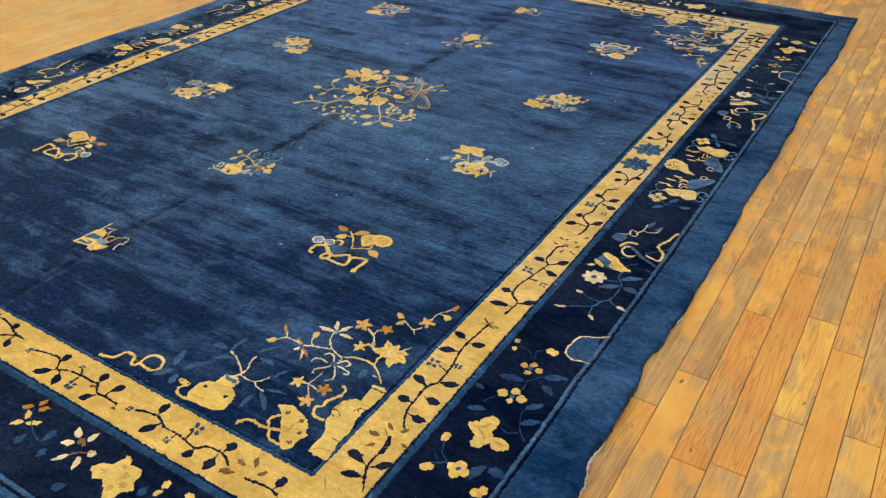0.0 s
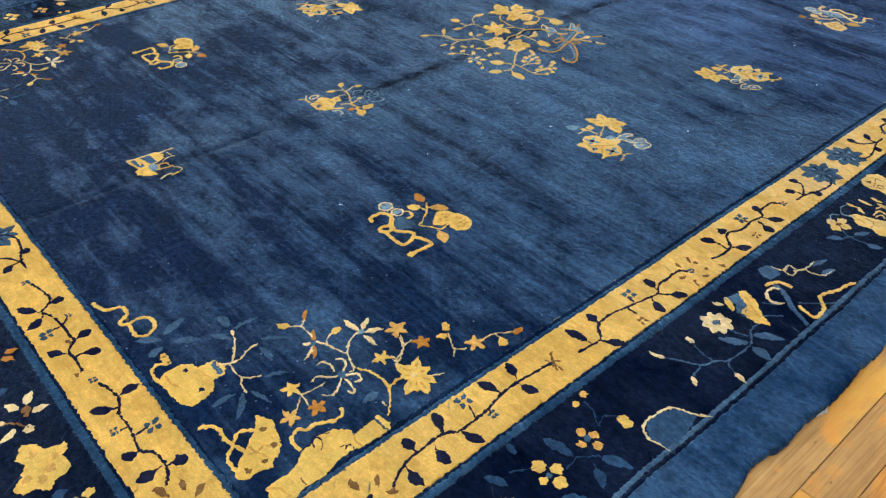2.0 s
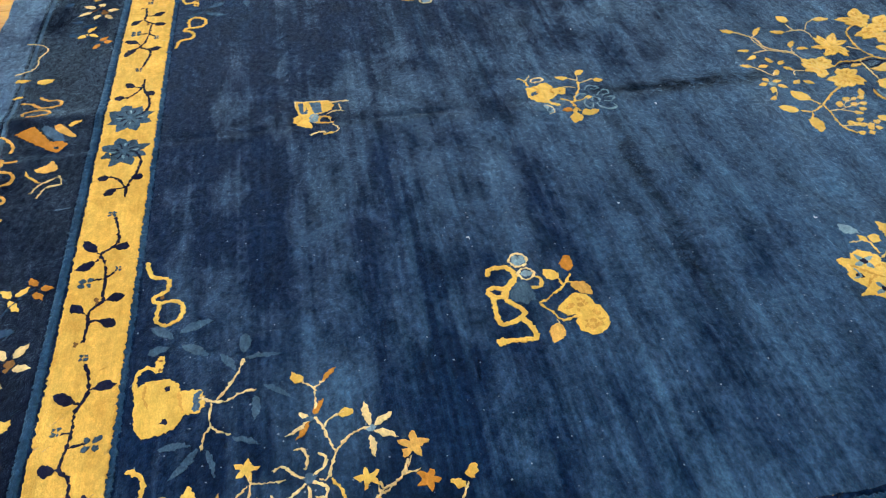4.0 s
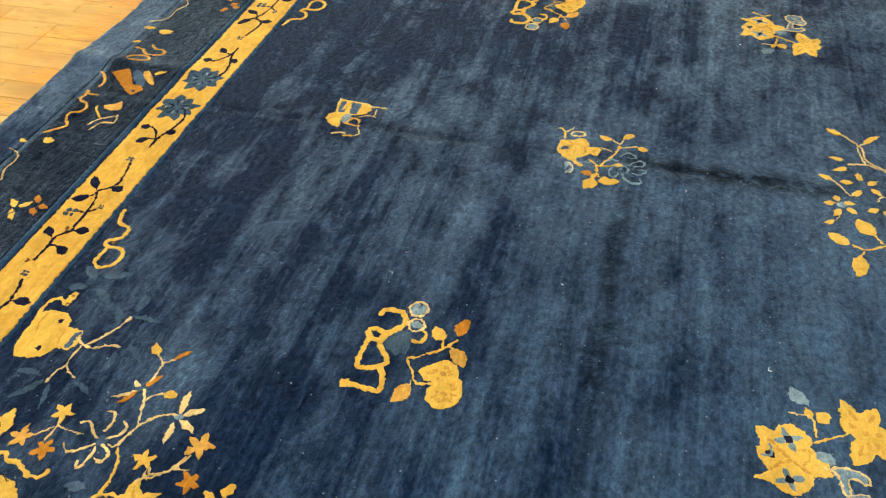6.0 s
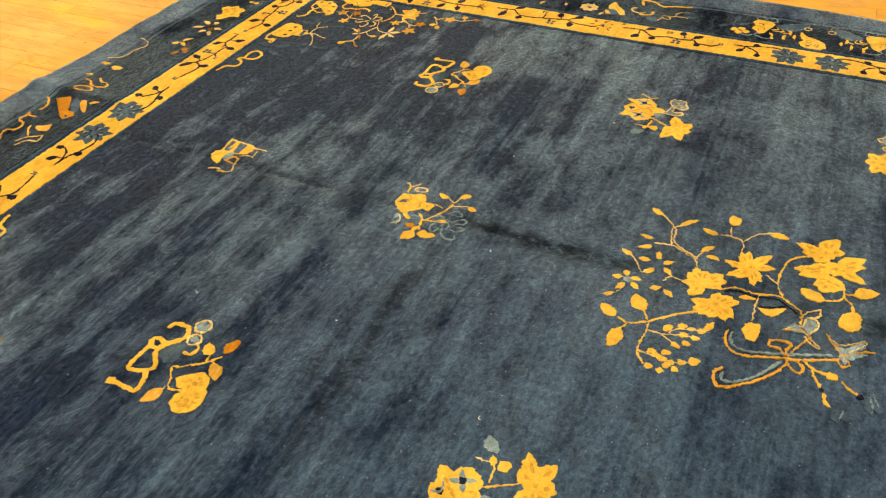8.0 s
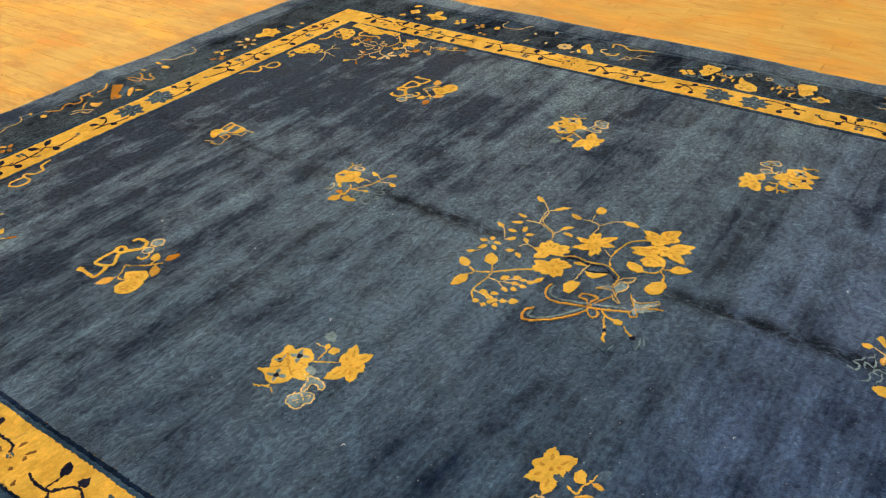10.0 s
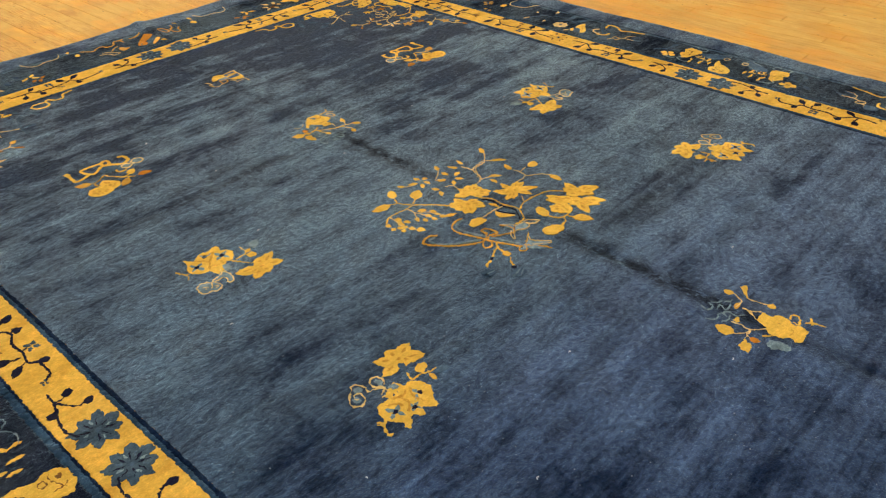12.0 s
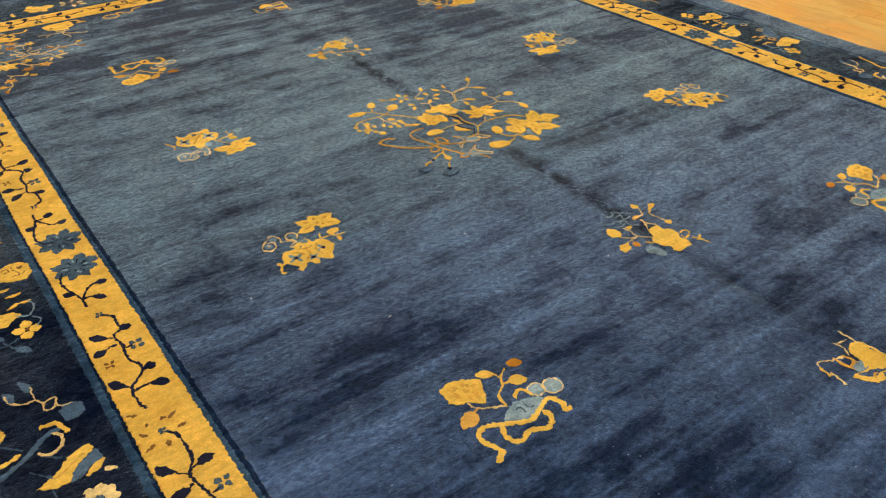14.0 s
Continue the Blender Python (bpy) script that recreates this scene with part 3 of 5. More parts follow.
    def petals(self, at, r, n, deep=0.34, sharp=0.6, turn=0.4):
        """A flower's outline: n petals of uneven reach, each with a small tip."""
        c, out = Vector(at) / 1000, []
        steps = max(28, int(r * 6.28 / 3.5))
        for i in range(steps):
            a = 2 * math.pi * i / steps
            lobe = n * a / (2 * math.pi) + turn
            t = lobe - math.floor(lobe)
            reach = 0.9 + 0.22 * noise.noise(Vector((math.floor(lobe) % n * 3.7, at[0], at[1] + r)))
            h = (1 - deep + deep * math.sin(math.pi * t) ** sharp) * reach
            h += 0.10 * max(0.0, 1 - abs(t - 0.5) * 7) * deep / 0.34
            h *= 1 + 0.10 * noise.noise(Vector((math.cos(a) * 6 + at[0], math.sin(a) * 6 + at[1], r)))
            out.append(c + Vector((math.cos(a), math.sin(a))) * r / 1000 * h)
        return out

    def flower(self, mat, at, width, *tips):
        """Pointed petals of uneven length round one heart, each with a darker fold."""
        c = Vector(at)
        self.dot(mat, at, width * 0.72)
        for i, tip in enumerate(tips):
            d = Vector(tip) - c
            self.leaf(mat, c + d * 0.1, tip, width * (1.06 + 0.2 * (i % 2)))
        for i, tip in enumerate(tips):
            d = Vector(tip) - c
            self.leaf(ochre, c + d * 0.34, c + d * 0.72, width * 0.26)
        self.dot(ochre, at, width * 0.16)

    def daisy(self, mat, at, r, n):
        for i in range(n):
            a = 2 * math.pi * i / n + 0.3
            d = Vector((math.cos(a), math.sin(a))) * r
            self.leaf(mat, Vector(at) + d * 0.2, Vector(at) + d, r * 5.4 / n)
        self.dot(steel, at, r * 0.2)

    def posy(self, mat, at, r):
        for i in range(4):
            d = Vector((math.cos(i * 1.57 + 0.7), math.sin(i * 1.57 + 0.7))) * r * 0.62
            self.leaf(mat, Vector(at) + d * 0.3, Vector(at) + d * (1.3 if mat is not brown else 1.1), r * (0.6 if mat is not brown else 0.42))

    def star(self, mat, at, r, n):
        self.add(self.petals(at, r * 1.1, n, 0.32, 0.7, 0.1), mat, "bud")
        for i in range(n):
            a = 2 * math.pi * (i + 0.5) / n
            d = Vector((math.cos(a), math.sin(a))) * r
            self.leaf(ink, Vector(at) + d * 0.2, Vector(at) + d * 0.70, r * 0.08)
            a += math.pi / n
            d = Vector((math.cos(a), math.sin(a))) * r
            self.leaf(grey if i % 2 else steel, Vector(at) + d * 0.35, Vector(at) + d * 0.62, r * 0.12)
        self.dot(steel, at, r * 0.1)

    def maple(self, mat, at, r):
        self.add(self.petals(at, r * 1.15, 5, 0.6, 1.2, at[1] * 0.1), mat, "leaf")

    def cross(self, mat, at, r):
        self.add(self.petals(at, r * 1.1, 4, 0.75, 1.5, 0.25), mat, "bud")


def censer_spray(m):
    m.shape(slate, (-12, -40), (-27, -32), (-39, -23), (-44, -12), (-32, -4), (-12, 3), (0, -1), (5, 3), (3, -5), (7, -16), (-2, -34))
    m.line(gold, 12, (-63, -63), (-72, -63), (-78, -55), (-78, -41), (-78, -31), (-63, -22), (-52, -22), (-40, -31), (-31, -40), (-32, -53), (-36, -63), (-31, -69), (-17, -66), (-13, -45), (-24, -44), (-39, -30))
    m.line(gold, 11, (-17, -66), (2, -67), (23, -68), (41, -64), (41, -46), (31, -31), (23, -24), (8, -34), (-8, -48))
    m.line(gold, 11, (36, -34), (43, -25), (59, -20), (77, -19), (78, -38), (76, -56), (76, -73))
    m.dot(gold, (77, -72), 8)
    m.ring(cream, (-90, -8), 15, 5)
    m.dot(grey, (-90, -8), 12)
    m.ring(cream, (-57, -2), 13, 5)
    m.dot(grey, (-57, -2), 8)
    m.line(gold, 8, (-49, 9), (-45, 17), (-35, 18), (-25, 13), (-25, -1))
    m.line(gold, 4.5, (43, 73), (46, 56), (49, 29), (31, 18), (9, 3), (5, 17), (-6, 30), (-17, 47), (-29, 57), (-45, 69))
    m.line(gold, 4, (-20, 50), (-38, 47))
    m.line(gold, 4, (-29, 57), (-24, 67))
    m.line(cream, 3, (47, 21), (55, 22))
    m.leaf(gold, (-37, 47), (-62, 28), 26)
    m.leaf(amber, (-25, 65), (6, 90), 28)
    m.leaf(rust, (-53, 66), (-87, 74), 26)
    m.leaf(amber, (55, 21), (92, 4), 28)
    m.flower(gold, (25, 65), 33, (29, 26), (19, 38), (1, 66), (10, 79), (24, 82), (44, 52))
    m.flower(gold, (59, 75), 33, (26, 90), (37, 96), (58, 100), (76, 93), (79, 79), (87, 65), (76, 51), (57, 56))


def twin_blossom(m):
    m.shape(gold, (42, -88), (28, -68), (14, -79), (-3, -86), (-10, -78), (-26, -81), (-38, -87), (-42, -76), (-35, -62), (-47, -55), (-55, -40), (-42, -19), (-31, -10), (-21, -15), (-11, 1), (2, 6), (15, 12), (22, 5), (23, -13), (38, -13), (59, -33), (56, -50), (45, -65))
    m.cross(grey, (36, -43), 17)
    m.cross(grey, (-27, -43), 17)
    m.dot(ink, (36, -43), 6)
    m.dot(ink, (-27, -43), 6)
    m.dot(ink, (2, -66), 6)
    m.line(grey, 4, (6, -80), (3, -65), (-16, -67))
    m.line(ochre, 5.9, (-24, -70), (2, -43), (21, -17))
    m.line(ochre, 5.8, (28, -68), (14, -55), (5, -39))
    m.line(ochre, 5.8, (8, -26), (0, -17), (-17, -16))
    m.line(ochre, 5.4, (-11, -34), (-17, -19))
    m.shape(grey, (-7, -8), (-16, -5), (-17, 10), (-5, 16), (0, 7))
    m.shape(grey, (6, 12), (1, 28), (3, 45), (11, 54), (19, 52), (16, 41), (17, 32), (28, 30), (38, 38), (36, 50), (45, 61), (56, 59), (64, 44), (71, 49), (80, 41), (78, 24), (64, 16), (52, 24), (40, 26), (26, 19))
    m.line(cream, 4, (5, 2), (12, 16), (28, 21), (42, 26), (37, 40), (36, 53), (51, 61), (62, 53), (73, 53), (81, 44), (79, 25), (76, 19), (61, 16), (47, 27), (57, 47))
    m.line(cream, 4, (4, 9), (1, 28), (4, 49), (15, 56), (20, 51), (15, 40), (18, 30), (29, 31), (40, 31))
    m.line(cream, 3, (70, 30), (60, 36), (70, 40))
    m.line(cream, 3, (49, 43), (42, 47), (51, 51))
    m.line(gold, 3.6, (-30, -10), (-43, 14), (-59, 40))
    m.line(gold, 3.6, (-39, -6), (-58, -7), (-72, -11))
    m.line(cream, 2.6, (-73, -14), (-73, -27), (-74, -41))
    m.leaf(gold, (-65, -1), (-84, 14), 24)
    m.leaf(gold, (-70, -10), (-87, -18), 14)
    m.shape(steel, (-42, 21), (-56, 29), (-59, 41), (-47, 43), (-41, 33))
    m.shape(grey, (-94, -37), (-107, -41), (-118, -38), (-115, -24), (-103, -14), (-91, -13), (-91, -27))
    m.flower(gold, (-62, 58), 28, (-112, 30), (-80, 25), (-108, 77), (-63, 90), (-24, 87), (-5, 40), (-26, 63))
    m.line(gold, 4, (75, -62), (76, -55), (66, -36), (69, -24), (75, -17))
    m.line(gold, 3, (79, -57), (74, -54))
    m.line(gold, 3, (66, -36), (61, -37))


def censer_far(m):
    m.shape(grey, (-7, 7), (-22, 10), (-48, 22), (-48, 37), (-27, 45), (-4, 50), (18, 40), (33, 30), (15, 16))
    m.line(slate, 4, (7, 22), (-6, 22), (-6, 37))
    m.line(slate, 3, (-18, 15), (-17, 30), (-27, 32))
    m.line(gold, 12, (-73, 68), (-61, 70), (-66, 55), (-62, 38), (-51, 33), (-37, 39), (-24, 45), (-5, 52), (16, 46), (42, 32), (61, 22), (80, 27), (85, 43), (79, 58), (73, 74), (82, 82), (92, 89))
    m.line(gold, 11, (41, 35), (50, 54), (45, 72), (31, 76), (19, 68), (7, 70), (-12, 80), (-27, 75), (-34, 60), (-30, 48))
    m.line(gold, 9, (-12, 2), (-22, -8), (-34, -8), (-40, 3), (-41, 12))
    m.dot(grey, (-54, 6), 14)
    m.ring(cream, (-54, 6), 14, 3.6)
    m.dot(grey, (-81, 15), 17)
    m.ring(cream, (-81, 15), 17, 3.6)
    m.line(gold, 5, (9, 8), (6, -13), (-1, -24), (-15, -32), (-26, -51), (-45, -64))
    m.line(gold, 4, (-17, -35), (-33, -35))
    m.line(gold, 4, (-23, -47), (-20, -65))
    m.line(cream, 3.6, (9, 6), (31, -5), (49, -16), (55, -26), (54, -38))
    m.line(ochre, 5.9, (48, -15), (61, -12))
    m.leaf(rust, (-52, -68), (-79, -59), 24)
    m.leaf(gold, (-29, -35), (-59, -20), 28)
    m.leaf(gold, (-21, -65), (7, -81), 22)
    m.leaf(amber, (58, -14), (94, 5), 34)
    m.flower(gold, (41, -57), 34, (75, -85), (60, -89), (33, -86), (23, -76), (6, -63), (22, -34), (30, -18), (47, -29), (80, -51), (80, -64))


def twin_far(m):
    m.shape(gold, (59, 11), (48, 13), (33, 14), (34, 6), (21, -3), (9, -9), (-2, -11), (-7, 3), (-7, 13), (-18, 8), (-27, 14), (-38, 31), (-40, 46), (-32, 59), (-21, 70), (-16, 88), (-8, 89), (3, 75), (10, 72), (17, 88), (25, 84), (31, 72), (39, 73), (46, 85), (58, 93), (60, 84), (56, 72), (70, 56), (74, 47), (71, 32))
    m.cross(grey, (-15, 44), 16)
    m.cross(grey, (48, 46), 17)
    m.cross(grey, (16, 62), 11)
    m.dot(ink, (-15, 44), 5)
    m.dot(ink, (48, 46), 5)
    m.dot(ink, (17, 63), 5)
    m.line(ochre, 5.9, (31, 17), (13, 27), (-2, 21))
    m.line(ochre, 5.9, (18, 30), (16, 46), (31, 62))
    m.line(ochre, 5.8, (-11, 21), (0, 41), (-4, 62))
    m.line(ochre, 5.8, (52, 23), (36, 31), (27, 44))
    m.shape(grey, (11, -10), (0, -8), (-2, 3), (8, 6), (13, -4))
    m.line(cream, 4, (34, -5), (20, -11), (21, -20), (26, -23), (31, -30), (28, -41), (17, -48), (9, -41), (5, -29), (14, -19))
    m.line(cream, 4, (19, 0), (21, -14), (36, -24), (46, -26), (42, -40), (47, -53), (56, -59), (66, -49), (77, -42), (88, -23), (83, -15), (72, -9), (60, -20), (59, -35), (68, -38), (74, -29), (66, -25))
    m.line(cream, 4, (31, 2), (39, 2), (30, 3))
    m.dot(grey, (56, -43), 8)
    m.dot(grey, (74, -26), 8)
    m.shape(grey, (21, -39), (13, -39), (9, -30), (17, -18), (23, -22), (23, -31))
    m.flower(gold, (-51, -47), 30, (-13, -76), (-52, -82), (-95, -66), (-94, -21), (2, -35), (-66, -25))
    m.shape(steel, (-36, -36), (-47, -34), (-45, -21), (-39, -19), (-34, -27))
    m.line(gold, 4, (-35, -10), (-30, 4), (-30, 11), (-48, 12), (-62, 19), (-80, 22))
    m.leaf(gold, (-54, 12), (-66, -8), 20)
    m.dot(gold, (-60, -2), 9)
    m.dot(gold, (-67, -2), 9)
    m.line(gold, 3.6, (-61, 20), (-59, 33), (-59, 44))
    m.leaf(steel, (-69, 25), (-100, 38), 18)
    m.leaf(amber, (-62, 23), (-58, 43), 12)
    m.line(gold, 7, (87, 41), (82, 48), (88, 62), (92, 76), (86, 81))
    m.line(gold, 4, (90, 44), (87, 49))
    m.line(gold, 5, (74, 49), (84, 53))


def branch_spray(m):
    m.shape(gold, (-11, -62), (-24, -60), (-47, -58), (-51, -40), (-62, -14), (-49, -4), (-36, 1), (-39, 20), (-26, 23), (-12, 17), (-16, 3), (-2, -9), (3, -23), (18, -16), (25, -5), (33, -6), (31, -14), (13, -31), (7, -45), (-5, -53))
    m.line(ochre, 5.9, (-48, -45), (-35, -34), (-23, -40))
    m.line(ochre, 5.9, (-30, -11), (-37, -1))
    m.line(ochre, 5.8, (-10, -13), (-19, -5), (-27, -11))
    m.line(ochre, 5.4, (-12, -44), (-10, -31))
    m.line(ochre, 5.4, (-25, 5), (-26, 15))
    m.line(gold, 5, (-85, -69), (-86, -64), (-75, -55), (-54, -52))
    m.line(cream, 3, (-75, -55), (-83, -47), (-95, -40))
    m.line(cream, 4, (-67, -40), (-67, -21), (-75, -15), (-83, -22), (-79, -39), (-68, -41))
    m.shape(steel, (28, -63), (19, -55), (16, -40), (26, -26), (40, -23), (51, -33), (43, -50), (44, -59))
    m.shape(grey, (39, -37), (22, -38), (28, -24), (42, -19), (51, -23), (56, -35))
    m.line(cream, 2.6, (22, -38), (32, -25), (50, -22), (56, -35))
    m.line(gold, 4.5, (0, 3), (18, 19), (22, 28), (2, 35), (-22, 49), (-40, 55), (-58, 57))
    m.line(gold, 4, (21, 28), (18, 46), (11, 55))
    m.line(gold, 4, (20, 19), (42, 24), (56, 20))
    m.line(cream, 3, (-58, 57), (-70, 38))
    m.line(cream, 3, (-58, 57), (-79, 63))
    m.line(cream, 2.8, (-47, 57), (-54, 74), (-57, 91))
    m.leaf(gold, (-68, 40), (-79, 14), 17)
    m.leaf(gold, (-80, 62), (-98, 80), 18)
    m.leaf(gold, (-54, 92), (-46, 111), 17)
    m.leaf(gold, (12, 52), (8, 69), 15)
    m.leaf(rust, (46, 17), (50, -6), 18)
    m.leaf(gold, (52, 14), (57, 25), 17)
    m.leaf(gold, (62, 22), (95, 6), 30)
    m.leaf(gold, (58, 33), (74, 51), 24)
    m.leaf(gold, (72, 45), (58, 68), 20)
    m.line(gold, 4, (42, 24), (57, 30))
    m.line(cream, 2.8, (-39, 22), (-35, 33), (-29, 45))
    m.line(grey, 5, (5, 34), (-7, 46), (-2, 61))
    m.line(grey, 4.5, (12, 59), (27, 47), (43, 47), (50, 56), (37, 64), (34, 57))
    m.line(grey, 4.5, (-20, 61), (-34, 74), (-25, 90), (-18, 87), (-20, 75))
    m.line(grey, 4.5, (6, 80), (-11, 98), (-6, 109), (3, 106), (10, 89))
    m.line(grey, 4.5, (32, 88), (33, 103), (20, 114), (17, 106), (20, 96))
    m.line(grey, 4.5, (32, 71), (48, 76), (61, 89), (58, 107), (46, 105))
    m.line(grey, 4.5, (28, 64), (11, 71), (22, 81), (33, 77))


def branch_far(m):
    m.shape(gold, (-4, -22), (-36, -24), (-32, -5), (-47, 7), (-46, 23), (-37, 38), (-40, 54), (-36, 69), (-17, 69), (5, 73), (12, 64), (5, 49), (19, 40), (21, 20), (17, 10), (4, 0))
    m.line(ochre, 5.9, (1, 3), (-14, 7))
    m.line(ochre, 5.9, (3, 46), (-14, 48), (-20, 40))
    m.line(ochre, 5.4, (-23, 10), (-18, 25))
    m.line(gold, 5, (-48, 27), (-61, 23), (-68, 32), (-58, 43), (-42, 45), (-44, 36))
    m.line(gold, 5, (37, 9), (23, 24))
    m.line(cream, 4, (-6, -24), (-18, -43), (-20, -59))
    m.line(cream, 3.4, (-20, -45), (-35, -24))
    m.leaf(gold, (-52, -93), (-51, -115), 19)
    m.line(cream, 3.2, (-52, -93), (-40, -70), (-14, -70))
    m.shape(gold, (-83, -96), (-96, -87), (-87, -79), (-72, -75), (-57, -64), (-56, -69), (-71, -82))
    m.line(cream, 3.2, (-56, -63), (-59, -47), (-62, -25))
    m.leaf(gold, (-62, -26), (-64, -9), 17)
    m.leaf(amber, (-30, -73), (-7, -69), 13)
    m.line(cream, 3.2, (34, -56), (33, -32), (34, -15), (10, 4))
    m.leaf(gold, (32, -47), (14, -51), 14)
    m.leaf(gold, (63, -34), (64, -73), 32)
    m.line(cream, 3.2, (63, -35), (52, -21), (35, -14))
    m.shape(gold, (90, -13), (65, -12), (71, -5), (74, 6), (99, 11), (95, 4), (97, -5))
    m.line(cream, 3, (65, -12), (49, -14), (35, -14))
    m.leaf(rust, (59, -6), (56, 13), 17)
    m.line(cream, 3, (52, -14), (59, -4))
    m.shape(grey, (55, 24), (39, 24), (32, 37), (30, 56), (37, 67), (48, 63), (51, 49), (62, 39))
    m.line(gold, 5, (-54, 53), (-67, 65), (-70, 89))
    m.line(gold, 6, (-57, 67), (-78, 56))
    m.line(grey, 4.5, (27, -123), (32, -108), (16, -103), (9, -116))
    m.line(grey, 4.5, (57, -98), (49, -81), (26, -83), (26, -68))
    m.line(grey, 4.5, (18, -94), (0, -97), (7, -80), (-17, -82))
    m.line(grey, 4.5, (26, -83), (10, -73), (13, -56), (-2, -47))
    m.line(grey, 4.5, (3, -115), (-5, -103), (-16, -101))
    m.line(grey, 4.5, (48, -70), (35, -62), (19, -66))
    m.line(grey, 4.5, (-17, -97), (-23, -86), (-32, -87))


def lute_case(m):
    m.shape(gold, (19, -42), (2, -44), (-8, -32), (-35, -37), (-58, -36), (-55, -6), (-49, 36), (-32, 41), (-16, 35), (-9, 23), (-4, 0), (15, -12), (30, -6), (42, -8), (34, -27))
    m.shape(steel, (-36, -32), (-52, -32), (-50, -19), (-15, -12), (-9, -22), (-13, -29))
    m.shape(steel, (-52, -10), (-48, 15), (-25, 15), (-9, 16), (-9, 1), (-30, -5))
    m.shape(grey, (16, -10), (-2, -10), (-7, 4), (17, 10), (25, 0))
    m.line(cream, 2.6, (-35, -37), (-58, -36), (-55, -6), (-52, 31))
    m.line(cream, 5, (-43, 33), (-45, 52), (-44, 72))
    m.line(cream, 3, (-35, 51), (-18, 54), (-8, 55))
    m.line(cream, 3.4, (-1, 24), (-12, 42), (-8, 59))
    m.line(ochre, 5.8, (25, 7), (9, 10), (5, 22), (13, 33))
    m.line(ochre, 5.8, (21, -2), (27, 18), (27, 36))
    m.line(ochre, 5.4, (3, 6), (8, 30))
    m.line(cream, 6, (66, -13), (61, 5), (62, 19))
    m.line(gold, 7, (68, 14), (66, 36))
    m.line(cream, 3, (66, 36), (56, 46), (34, 35), (10, 29))
    m.line(ochre, 5.4, (16, -37), (8, -26), (-2, -28))


def corner_garden(m):
    m.line(gold, 9, (-378, -278), (-344, -269), (-332, -242), (-307, -243), (-293, -264), (-282, -252), (-282, -229), (-267, -215), (-243, -219), (-232, -240), (-244, -254), (-267, -253), (-284, -251))
    m.dot(brown, (-294, -249), 3.5)
    m.dot(brown, (-274, -252), 3.5)
    m.dot(brown, (-253, -253), 3.5)
    m.leaf(haze, (-212, -216), (-230, -168), 20)
    m.leaf(haze, (-231, -261), (-202, -225), 20)
    m.leaf(haze, (-186, -212), (-158, -172), 20)
    m.leaf(haze, (-177, -262), (-186, -230), 20)
    m.leaf(haze, (-193, -120), (-154, -122), 20)
    m.leaf(haze, (-158, -155), (-123, -133), 14)
    m.leaf(haze, (-74, -105), (-30, -107), 14)
    m.leaf(haze, (-5, -235), (-5, -188), 14)
    m.leaf(haze, (0, -181), (43, -216), 14)
    m.leaf(haze, (149, -48), (146, -16), 14)
    m.leaf(haze, (-144, -118), (-142, -66), 10)
    m.leaf(haze, (-90, -93), (-60, -56), 10)
    m.leaf(haze, (-8, -136), (11, -99), 10)
    m.leaf(haze, (5, -170), (50, -159), 10)
    m.shape(gold, (-116, -275), (-127, -249), (-125, -226), (-115, -213), (-100, -209), (-99, -193), (-97, -180), (-74, -173), (-57, -181), (-58, -201), (-36, -215), (-29, -235), (-27, -258), (-46, -269), (-73, -271), (-94, -273))
    m.line(gold, 8, (-111, -275), (-143, -272), (-152, -258), (-140, -243))
    m.shape(gold, (-169, -245), (-170, -236), (-158, -235), (-140, -238), (-141, -248), (-160, -248))
    m.dot(ink, (-107, -229), 5.5)
    m.dot(ink, (-79, -230), 5.5)
    m.dot(ink, (-50, -229), 5.5)
    m.dot(brown, (-162, -241), 3.5)
    m.dot(brown, (-145, -240), 3.5)
    m.shape(steel, (-94, -189), (-96, -179), (-75, -182), (-60, -182), (-62, -191), (-78, -192))
    m.line(ochre, 5.4, (-120, -258), (-97, -260), (-75, -251))
    m.line(ochre, 5.4, (-98, -211), (-79, -208), (-60, -203))
    m.line(cream, 4, (-85, -183), (-74, -164), (-85, -150), (-118, -130), (-144, -121))
    m.line(cream, 3.4, (-73, -165), (-71, -146), (-82, -123), (-83, -103))
    m.line(cream, 3.4, (-73, -165), (-32, -165), (-13, -139))
    m.line(cream, 3, (-32, -165), (-18, -173), (5, -177))
    m.shape(gold, (57, -189), (71, -180), (83, -175), (98, -182), (117, -185), (135, -193), (147, -204), (148, -215), (160, -223), (153, -247), (156, -262), (142, -275), (132, -270), (117, -254), (104, -236), (86, -214), (73, -200))
    m.line(gold, 9, (22, -273), (23, -263), (40, -248), (66, -251), (85, -246), (107, -240))
    m.line(gold, 7, (81, -243), (70, -232), (72, -217), (81, -207))
    m.line(gold, 7, (85, -246), (99, -264), (118, -268), (137, -267))
    m.dot(brown, (89, -196), 5.5)
    m.dot(brown, (125, -200), 5.5)
    m.dot(brown, (144, -226), 5.5)
    m.dot(brown, (142, -254), 5.5)
    m.line(ochre, 5.4, (104, -229), (120, -226), (117, -210), (128, -206))
    m.line(ochre, 5.4, (116, -240), (123, -226), (139, -219))
    m.line(ink, 2.6, (74, -241), (86, -243), (86, -238))
    m.shape(gold, (187, -252), (184, -201), (164, -173), (163, -155), (155, -142), (160, -117), (177, -96), (192, -97), (187, -56), (182, -45), (204, -40), (218, -44), (220, -75), (217, -102), (212, -122), (216, -149), (224, -179), (221, -205), (229, -238), (230, -254))
    m.line(gold, 8, (161, -175), (137, -175), (125, -158), (134, -145), (135, -125), (147, -106), (145, -86), (131, -79))
    m.line(ink, 3.2, (161, -173), (162, -154), (151, -147), (167, -140), (182, -151))
